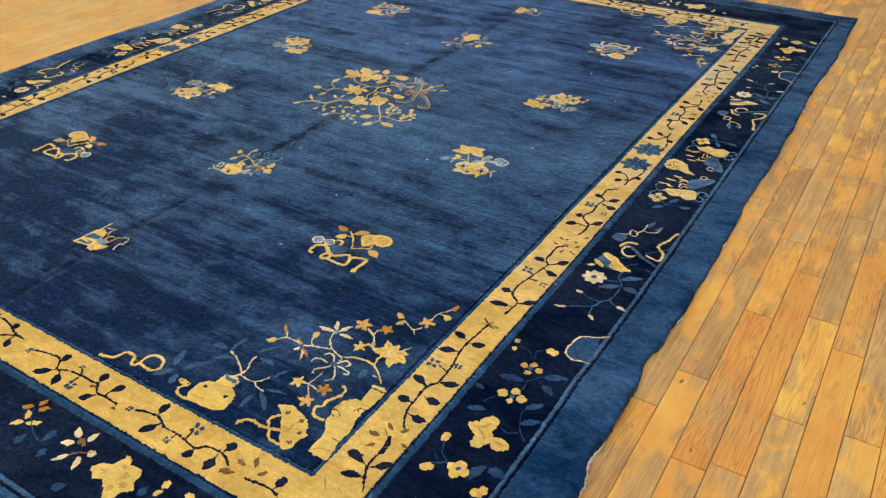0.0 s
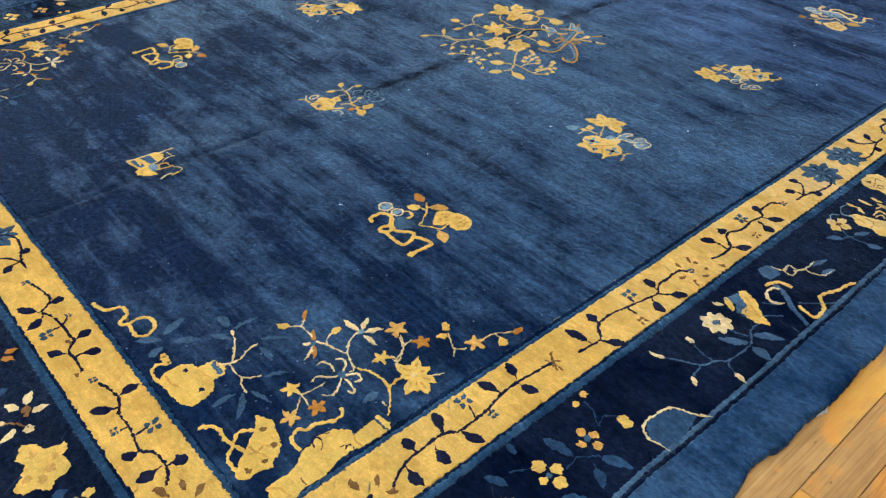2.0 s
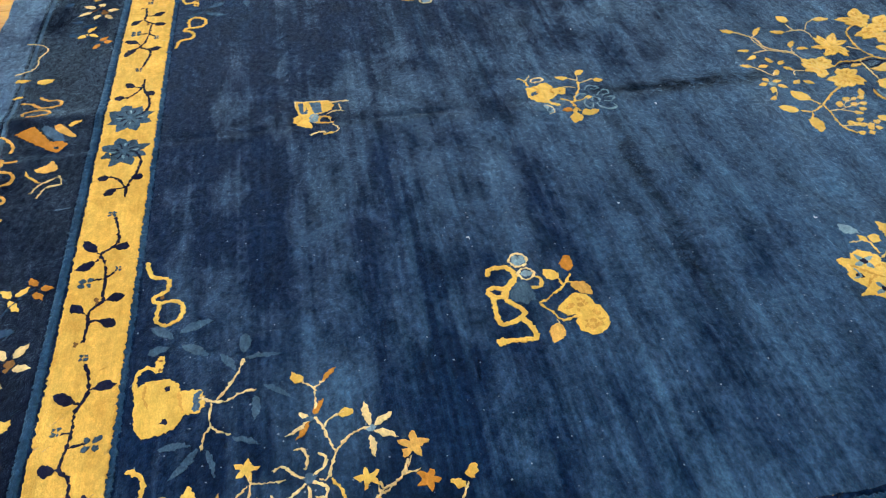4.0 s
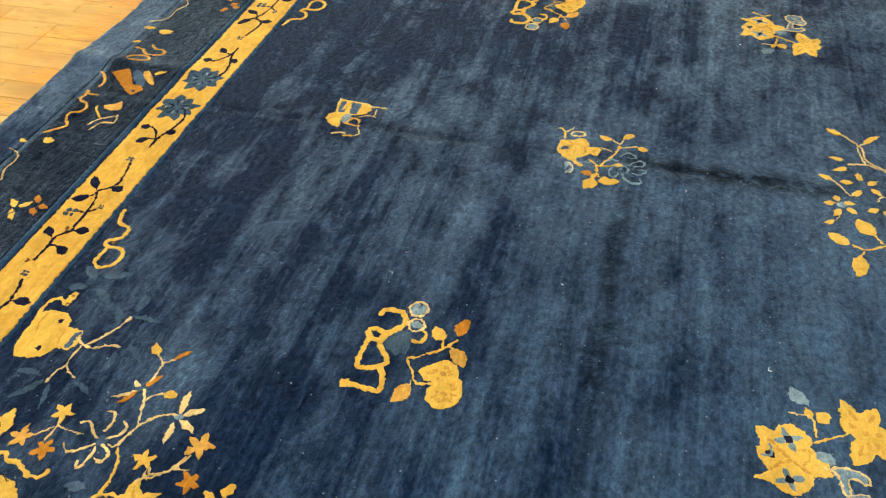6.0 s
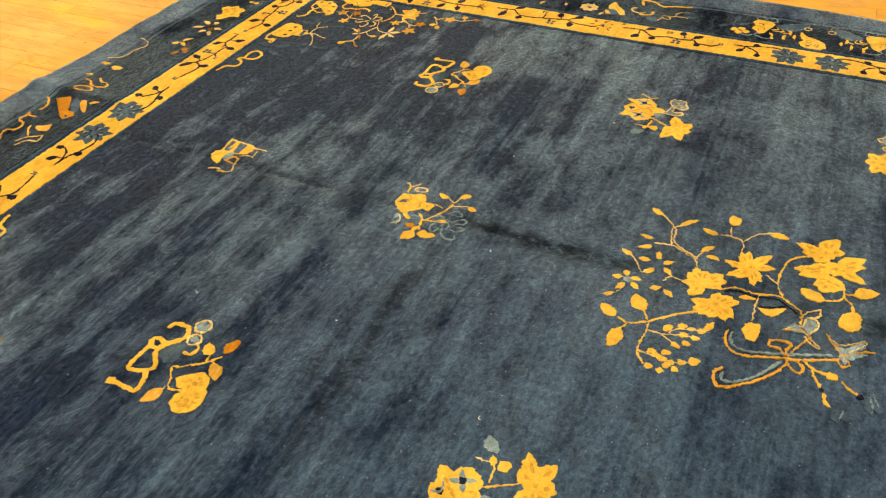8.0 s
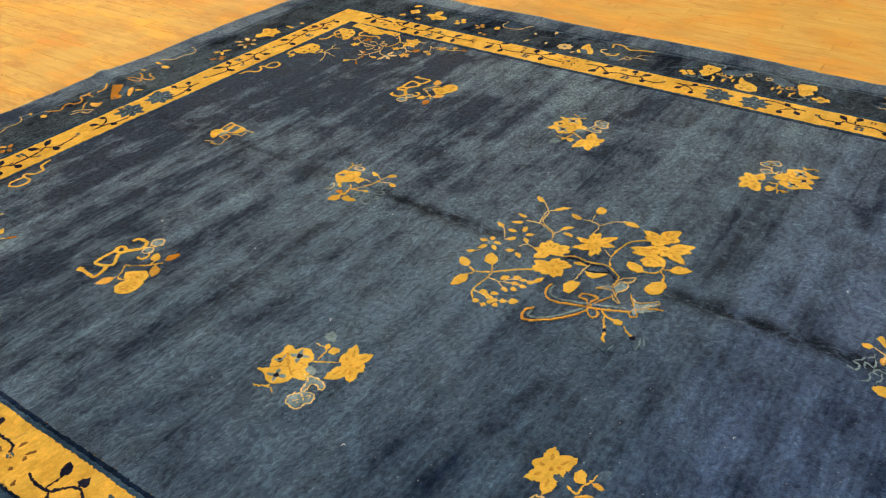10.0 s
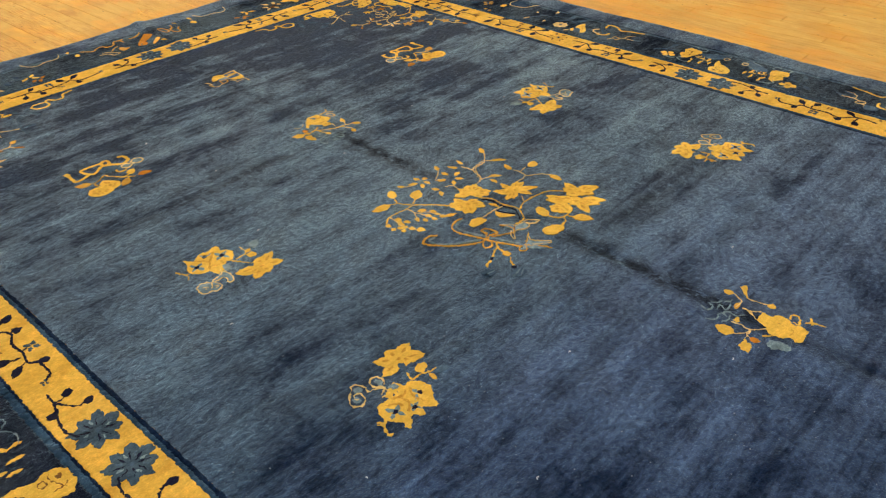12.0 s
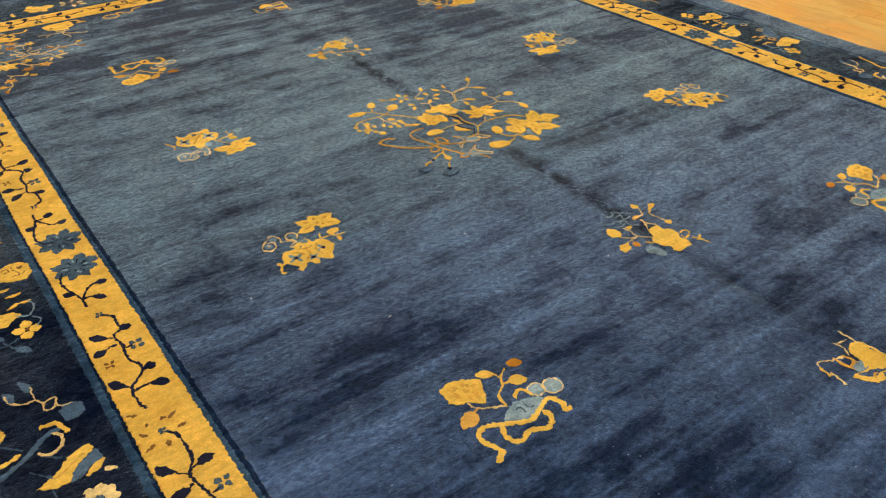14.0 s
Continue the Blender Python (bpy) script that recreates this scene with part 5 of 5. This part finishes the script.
def side_branch(m):
    m.shape(dusk, (80, -146), (48, -162), (37, -186), (38, -221), (58, -239), (87, -236), (92, -206))
    m.line(cream, 4.5, (96, -129), (75, -147), (46, -159), (36, -184), (35, -223), (56, -241), (77, -238), (94, -238))
    m.line(steel, 4, (25, 118), (26, 92), (45, 60), (43, 4), (28, -21), (18, -46), (-11, -63), (-32, -77))
    m.line(steel, 3.2, (28, -21), (9, -22), (-14, -16), (-27, -9))
    m.line(steel, 3.2, (18, -46), (22, -68), (24, -83))
    m.line(steel, 3.2, (43, 4), (47, -10), (68, -21))
    m.line(steel, 3.2, (0, 67), (18, 70), (33, 78))
    m.leaf(cream, (-31, -77), (-59, -87), 10)
    m.leaf(cream, (-21, -9), (-40, -9), 10)
    m.leaf(cream, (23, -80), (41, -94), 9)
    m.leaf(cream, (63, -21), (91, -27), 11)
    m.leaf(steel, (42, 63), (-3, 32), 19)
    m.leaf(steel, (34, 84), (79, 113), 22)
    m.leaf(steel, (50, 56), (91, 49), 23)
    m.daisy(cream, (-26, 64), 30, 8)
    m.shape(gold, (-48, 167), (-40, 180), (-11, 169), (12, 148), (42, 130), (22, 119), (1, 118), (-12, 122), (-15, 145), (-32, 155))
    m.shape(steel, (-54, 130), (-48, 162), (-30, 152), (-9, 137), (0, 117), (-17, 117), (-32, 133))
    m.shape(gold, (-55, 135), (-39, 133), (-23, 116), (-41, 119))
    m.leaf(cream, (-46, 116), (-65, 105), 10)
    m.line(steel, 3.2, (17, 140), (44, 170))
    m.line(steel, 3.2, (-2, 173), (22, 191))
    m.line(ochre, 5.4, (-31, 164), (-8, 149), (19, 135))
    m.line(steel, 12, (-15, 234), (6, 232), (47, 200), (88, 179))
    m.line(gold, 10, (-24, 220), (-13, 250), (12, 255))
    m.line(cream, 7, (1, 234), (-12, 222), (-8, 199), (12, 190), (26, 203))
    m.line(gold, 9, (47, 216), (67, 209), (86, 210), (83, 244), (61, 272), (75, 312), (79, 338), (86, 358))
    m.line(steel, 3.4, (42, 221), (72, 252), (92, 279))
    m.shape(steel, (-58, 254), (-58, 277), (-40, 284), (-23, 274), (-26, 247), (-43, 243))
    m.line(cream, 3.2, (-46, 281), (-26, 288), (-27, 311), (-11, 308), (-4, 291), (-16, 286), (-25, 296))
    m.line(cream, 3.2, (-12, 303), (1, 325), (0, 359))
    m.line(cream, 3.2, (2, 323), (20, 323), (37, 338), (40, 360))
    m.leaf(steel, (5, 345), (15, 383), 15)
    m.leaf(steel, (33, 335), (41, 367), 17)


def side_baskets(m):
    m.shape(steel, (7, -35), (11, -65), (35, -82), (72, -92), (53, -41), (35, -8), (17, -13))
    m.line(grey, 2.6, (7, -35), (35, -82), (72, -92), (53, -41))
    m.shape(gold, (-41, 35), (-30, 19), (-1, 10), (21, 0), (40, -2), (55, 9), (57, 48), (34, 59), (12, 48), (-9, 57), (-26, 42))
    m.cross(brown, (32, 32), 12)
    m.line(brown, 3, (-11, 22), (9, 26), (12, 44))
    m.line(ochre, 5.4, (-23, 36), (-5, 38))
    m.line(grey, 5, (57, 48), (74, 51), (77, 33), (63, 23))
    m.line(grey, 5, (54, 27), (54, -1), (67, -6), (79, 3), (72, 17))
    m.dot(gold, (-52, 88), 10)
    m.dot(gold, (-40, 69), 10)
    m.dot(gold, (-25, 81), 10)
    m.dot(gold, (-36, 101), 10)
    m.dot(brown, (-39, 84), 4)
    m.line(grey, 4, (-30, 32), (-52, 43), (-67, 18), (-62, -4))
    m.line(grey, 3.4, (-55, 50), (-66, 65), (-56, 88))
    m.leaf(gold, (-68, -5), (-43, -5), 9)
    m.leaf(gold, (-58, -37), (-25, -37), 9)
    m.leaf(gold, (-42, -64), (-13, -63), 9)
    m.leaf(gold, (-22, -52), (10, -51), 9)
    m.leaf(gold, (-44, -8), (-21, 6), 10)
    m.line(gold, 4, (-15, -30), (-7, -51), (8, -43))
    m.line(gold, 4, (-7, 0), (-5, -28), (12, -24))
    m.line(gold, 3.6, (1, 3), (5, -16), (18, -10))
    m.ring(cream, (39, -92), 10, 3.4)
    m.leaf(steel, (-9, 126), (-31, 152), 18)
    m.leaf(steel, (33, 110), (64, 98), 18)
    m.leaf(steel, (0, 94), (19, 65), 15)
    m.line(steel, 3.4, (-21, 100), (-4, 110), (37, 107))
    m.line(steel, 3.2, (-9, 125), (6, 97))


def gourd(m):
    m.shape(gold, (-41, -3), (-42, 30), (-26, 51), (2, 45), (23, 27), (36, -4), (60, -22), (35, -23), (6, -12), (-10, -22), (-30, -16))
    m.ring(brown, (2, 2), 7, 3.4)
    m.dot(brown, (-24, 2), 6)
    m.line(brown, 3.2, (-32, 23), (-18, 28), (-5, 29))
    m.line(brown, 3.2, (-23, 32), (-11, 1), (-14, -12))


def end_flowers(m):
    m.leaf(rust, (-177, 16), (-198, 1), 15)
    m.leaf(rust, (-170, 22), (-167, 42), 15)
    m.leaf(rust, (-160, 11), (-144, 30), 15)
    m.line(dusk, 3, (-172, 14), (-158, -4), (-117, -29), (-81, -35), (-74, -10))
    m.leaf(dusk, (-79, -34), (-81, 0), 18)
    m.leaf(dusk, (-58, -41), (-56, -67), 18)
    m.leaf(dusk, (-121, -66), (-124, -40), 18)
    m.leaf(cream, (-26, 9), (-52, 27), 16)
    m.leaf(cream, (-5, 11), (-4, 37), 16)
    m.leaf(cream, (-25, -4), (-48, -17), 16)
    m.leaf(cream, (-8, -27), (-25, -56), 14)
    m.leaf(cream, (13, -20), (28, -50), 16)
    m.dot(cream, (27, -5), 8)
    m.dot(brown, (-17, 5), 8)
    m.line(brown, 3, (-9, -31), (4, -16), (26, -3))
    m.dot(brown, (-6, 2), 5)
    m.shape(gold, (52, -25), (61, -10), (82, 0), (88, 13), (89, 28), (101, 28), (113, 16), (141, 20), (150, 4), (149, -9), (164, -21), (147, -37), (147, -52), (130, -63), (112, -44), (93, -34), (76, -42), (65, -33))
    m.dot(amber, (83, -19), 9)
    m.dot(amber, (104, 0), 9)
    m.dot(amber, (110, -28), 9)
    m.dot(amber, (124, -6), 8)
    m.dot(amber, (123, -41), 8)
    m.dot(amber, (138, -22), 8)
    m.dot(gold, (203, 19), 8)
    m.dot(gold, (258, 22), 8)
    m.leaf(gold, (202, -10), (208, 7), 13)
    m.leaf(dusk, (36, -98), (51, -76), 22)
    m.leaf(dusk, (181, -25), (179, -2), 20)


def end_cloud(m):
    m.line(cream, 3.5, (67, -90), (52, -58), (31, -48), (3, -50), (-13, -45), (-30, -36), (-50, -43), (-65, -63), (-71, -88))
    m.leaf(gold, (-95, 44), (-77, 23), 16)
    m.leaf(gold, (-102, 43), (-128, 61), 14)
    m.leaf(gold, (-94, 49), (-75, 69), 13)
    m.leaf(gold, (99, -85), (92, -66), 12)
    m.leaf(gold, (112, -36), (103, -11), 20)


def end_emblems(m):
    m.shape(rust, (-41, -50), (-58, -13), (-5, 24), (-4, 45), (10, 60), (32, 45), (22, 23), (-5, -9))
    m.shape(amber, (-49, 26), (-58, 36), (-33, 61), (-13, 73), (-23, 50))
    m.shape(steel, (-44, 2), (-57, 13), (-27, 43), (-6, 50), (-7, 33))
    m.leaf(gold, (-50, 54), (-66, 78), 11)
    m.line(amber, 7, (-93, -44), (-115, -45), (-122, -12), (-105, 8), (-92, -12), (-91, -36))
    m.line(amber, 7, (-154, -60), (-151, -39), (-131, -14), (-137, 21), (-155, 18), (-159, -7), (-173, -24))
    m.leaf(gold, (-177, -81), (-184, -61), 9)
    m.leaf(gold, (-244, -82), (-251, -60), 13)
    m.leaf(gold, (-229, -34), (-243, -9), 21)
    m.line(amber, 8, (-37, -78), (-24, -60), (2, -45), (22, -47))
    m.line(amber, 8, (51, -27), (52, -51), (40, -62), (59, -56), (76, -58), (91, -30), (116, -28), (128, -50), (151, -43), (170, -28), (185, -40), (205, -61))
    m.line(gold, 5, (88, -6), (107, 3), (128, 26))
    m.shape(amber, (88, 10), (76, 32), (63, 39), (89, 53), (100, 34))
    m.line(cream, 4, (160, 15), (137, 26), (115, 60))
    m.line(cream, 4, (175, 28), (146, 41), (139, 67), (112, 58))


BASKET = (1.183, 0.179)


def place_motifs():
    for fx in (1, -1):
        for fy in (1, -1):
            side = (fx, fy)
            x, y = {(1, 1): (0.559, -0.822), (-1, 1): (-0.572, -0.822), (1, -1): (0.562, 0.912), (-1, -1): (-0.540, 0.888)}[side]
            Motif("censer_spray", censer_spray if fy > 0 else censer_far, x, y, (fx, 1), "gold scrolled stand with a flower sprig")
            x, y = {(1, 1): (0.604, -0.235), (-1, 1): (-0.587, -0.262), (1, -1): (0.602, 0.306), (-1, -1): (-0.600, 0.290)}[side]
            Motif("blossom_spray", twin_blossom if fy > 0 else twin_far, x, y, (fx, 1), "gold blossoms with an outlined scroll")
            Motif("corner_garden", corner_garden, 0.736 * fx, -1.154 if fy > 0 else 1.17, side, "gold vases and flowering branches in the field corner")
            Motif("flower_scatter", side_flowers, 1.166 * fx, -1.118 if fy > 0 else 1.2, side, "gold and cream flowers among dim blue leaves")
            Motif("flowering_branch", side_branch, 1.175 * fx, -0.672 if fy > 0 else 0.78, side, "cream daisy branch with ribbon and flute")
            Motif("flower_basket", side_baskets, BASKET[0] * fx, BASKET[1] if fy < 0 else 0.109 - BASKET[1], (fx, -fy), "gold basket with flowers")
            Motif("end_flowers", end_flowers, 0.557 * fx - (0.035 if fx < 0 else 0), -1.62 if fy > 0 else 1.64, side, "gold star flower and scattered petals")
            Motif("end_cloud", end_cloud, -0.375 if fx > 0 else 0.305, -1.685 * fy, side, "cream cloud line with small leaves")
    for fy in (1, -1):
        Motif("branch_spray", branch_spray if fy > 0 else branch_far, 0.008, -0.629 if fy > 0 else 0.723, (1, 1), "gold blossom with branching buds")
        Motif("lute_case", lute_case, -0.022 if fy > 0 else 0.03, -1.136 if fy > 0 else 1.199, (1, fy), "small gold and grey wrapped lute")
        Motif("end_emblems", end_emblems, -0.029, -1.676 * fy, (1, fy), "rust and gold scholar emblems")
    for fx in (1, -1):
        Motif("gourd", gourd, 1.134 * fx, 0.049 if fx > 0 else 0.03, (fx, 1), "gold gourd with dark marks")
    Motif("bouquet", bouquet, -0.003, 0.033, (1, 1), "large gold flower bouquet tied with a ribbon")


def star_flower(m):
    m.star(slate, (0, 0), 44, 8)


def corner_sprig(m):
    m.leaf(brown, (-34, -202), (-8, -204), 14)
    m.leaf(brown, (-13, -239), (7, -228), 9)
    m.leaf(brown, (18, -230), (32, -247), 9)
    m.leaf(brown, (-17, -168), (-3, -183), 9)
    m.leaf(brown, (37, -207), (56, -207), 9)
    m.line(ink, 6, (10, -211), (18, -197), (22, -165))
    m.leaf(ink, (-5, -147), (-38, -137), 20)
    m.line(ink, 5.5, (10, -213), (17, -170), (17, -129), (46, -77))
    m.leaf(ink, (17, -129), (-40, -141), 20)
    m.leaf(ink, (22, -129), (55, -162), 20)
    m.leaf(ink, (29, -106), (-19, -91), 20)
    m.line(ink, 5.5, (-154, 9), (-107, 3), (-73, 8))
    m.leaf(ink, (-93, 4), (-92, -36), 20)
    m.leaf(brown, (-195, -19), (-173, -13), 12)
    m.leaf(brown, (-167, -41), (-152, -19), 11)
    m.leaf(brown, (-205, 18), (-177, 8), 13)
    m.leaf(brown, (-139, -8), (-127, -25), 10)


def place_vines():
    """The dark vine on the gold band, outward from the star pair of each side."""
    for fx in (1, -1):
        mid = 0.063 if fx > 0 else 0.047
        for d in (-0.056, 0.056):
            Motif("star_flower", star_flower, 1.018 * fx, mid + d, (1, 1), "grey-blue star flower with eight petals", lift=0.0022)
        for fy in (1, -1):
            Motif("vine_tip", star_tail, 1.024 * fx, mid + fy * 0.122, (fx, fy), "short dark vine tip with three leaves", lift=0.0022)
            Motif("vine", vine_unit, 1.030 * fx, mid + fy * 0.4006, (fx, fy), "dark leafy vine with small flowers", lift=0.0022, stretch=1.072)
            Motif("vine", vine_mid, 1.020 * fx, mid + fy * 0.743, (fx, fy), "dark leafy vine with small flowers", lift=0.0022)
            Motif("vine", vine_corner, 1.020 * fx, mid + fy * 1.153, (fx, fy), "dark leafy vine with small flowers", lift=0.0022)
    for fy in (1, -1):
        mid, y = -0.028, -1.503 * fy
        for d in (-0.058, 0.058):
            Motif("star_flower", star_flower, mid + d, y, (1, 1), "grey-blue star flower with eight petals", lift=0.0022)
        for fx in (1, -1):
            Motif("vine_tip", star_tail, mid + fx * 0.125, y, (fx, fy), "short dark vine tip with three leaves", True, 0.0022)
            Motif("vine", end_vine_inner, mid + fx * 0.378, y, (fx, fy), "dark leafy vine with small flowers", lift=0.0022)
            Motif("vine", end_vine_outer, mid + fx * 0.708, y, (fx, fy), "dark leafy vine with small flowers", lift=0.0022)
    for fx in (1, -1):
        for fy in (1, -1):
            Motif("corner_vine", corner_sprig, 1.022 * fx, 1.508 * fy, (fx, fy), "dark vine turning the corner with brown leaves", lift=0.0022)


place_motifs()
place_vines()

# ---- the floor ----
STRIP, EDGE = 0.0658, 1.419
LENGTHS = (0.36, 0.52, 0.72, 0.95, 1.3)
sub = block("floor", (-ROOM, -ROOM, -0.06), (ROOM, ROOM, -0.0035), JOINT, "worn orange-varnished hardwood strip floor", "floor")
sub.rotation_euler = (0, 0, 0.0125)


def plank_verts(length):
    v, f = [], []
    box(v, f, (-STRIP / 2 + 0.0006, -length / 2 + 0.0006, -0.0034), (STRIP / 2 - 0.0006, length / 2 - 0.0006, 0), 0.0009)
    return v, f


PLANK = {k: mesh_of("plank", *plank_verts(k), [WOOD]) for k in LENGTHS}
KNOWN = {-1: -0.955, 0: -0.828, 1: -0.55, 2: -1.046, 3: -0.50, 4: -0.59}


def near(x, y):
    """The stretches of floor beside the rug that the camera passes."""
    return (1.3 < x < 2.05 and -1.9 < y < 2.4) or (-2.3 < x < -1.25 and -1.6 < y < 2.2) or (-1.5 < x < 1.0 and -2.45 < y < -1.75)


def lay_floor():
    rng = random.Random(5)
    jv, jf = [], []
    count = 0
    for col in range(-93, 49):
        x = EDGE + (col + 0.5) * STRIP
        start = KNOWN.get(col, rng.uniform(-1.3, -0.3))
        spans, y = [], start
        if col == 0:
            spans, y = [(start, 0.72)], start + 0.72
        if col == 1:
            spans, y = [(start, 0.36), (start + 0.36, 0.52)], start + 0.88
        while y < ROOM:
            k = rng.choice(LENGTHS)
            spans.append((y, k))
            y += k
        y = start
        while y > -ROOM:
            k = rng.choice(LENGTHS)
            y -= k
            spans.append((y, k))
        for y, k in spans:
            c = y + k / 2
            low, high = max(y, -ROOM + 0.05), min(y + k, ROOM - 0.05)
            if abs(x) > ROOM - 0.04 or high - low < 0.02:
                continue
            if high - low < k:
                k, c = high - low, (low + high) / 2
            if k in PLANK and near(x, c) and count < 300:
                ob = part("plank", PLANK[k], sub, (x, c, 0.0))
                count += 1
            else:
                v, f = plank_verts(k)
                jf += [tuple(i + len(jv) for i in q) for q in f]
                jv += [(a + x, b + c, z) for a, b, z in v]
    rest = part("planks", mesh_of("planks", jv, jf, [WOOD_JOINED]), sub)
    tagged(rest, kind="stuff")


lay_floor()

# ---- lint on the rug ----


def lint():
    rng = random.Random(9)
    for x, y in ((0.324, 0.484), (0.40, -0.90), (0.07, -0.44), (-0.27, -0.52), (0.60, 0.62), (0.14, 0.72), (-0.5, -0.35), (0.36, -0.62), (0.78, 0.42), (-0.2, 0.55), (0.46, -0.3), (0.7, -0.06)):
        a = rng.uniform(0, 6.28)
        d, r = Vector((math.cos(a), math.sin(a))), rng.uniform(0.0015, 0.004)
        v, f = [], []
        for i in range(6):
            t = i / 5 - 0.5
            q = Vector((x, y)) + d * r * 2 * t + Vector((-d.y, d.x)) * r * 0.5 * math.cos(t * 5)
            z = rug_height(q.x, q.y)
            v += [(q.x - d.y * 0.0007, q.y + d.x * 0.0007, z), (q.x + d.y * 0.0007, q.y - d.x * 0.0007, z), (q.x, q.y, z + 0.002)]
        f = [(3 * i + k, 3 * i + (k + 1) % 3, 3 * i + 3 + (k + 1) % 3, 3 * i + 3 + k) for i in range(5) for k in range(3)]
        tagged(new("lint", mesh_of("lint", v, f, [THREAD])), "tiny white lint thread lying on the rug", "lint", "lint threads")


lint()
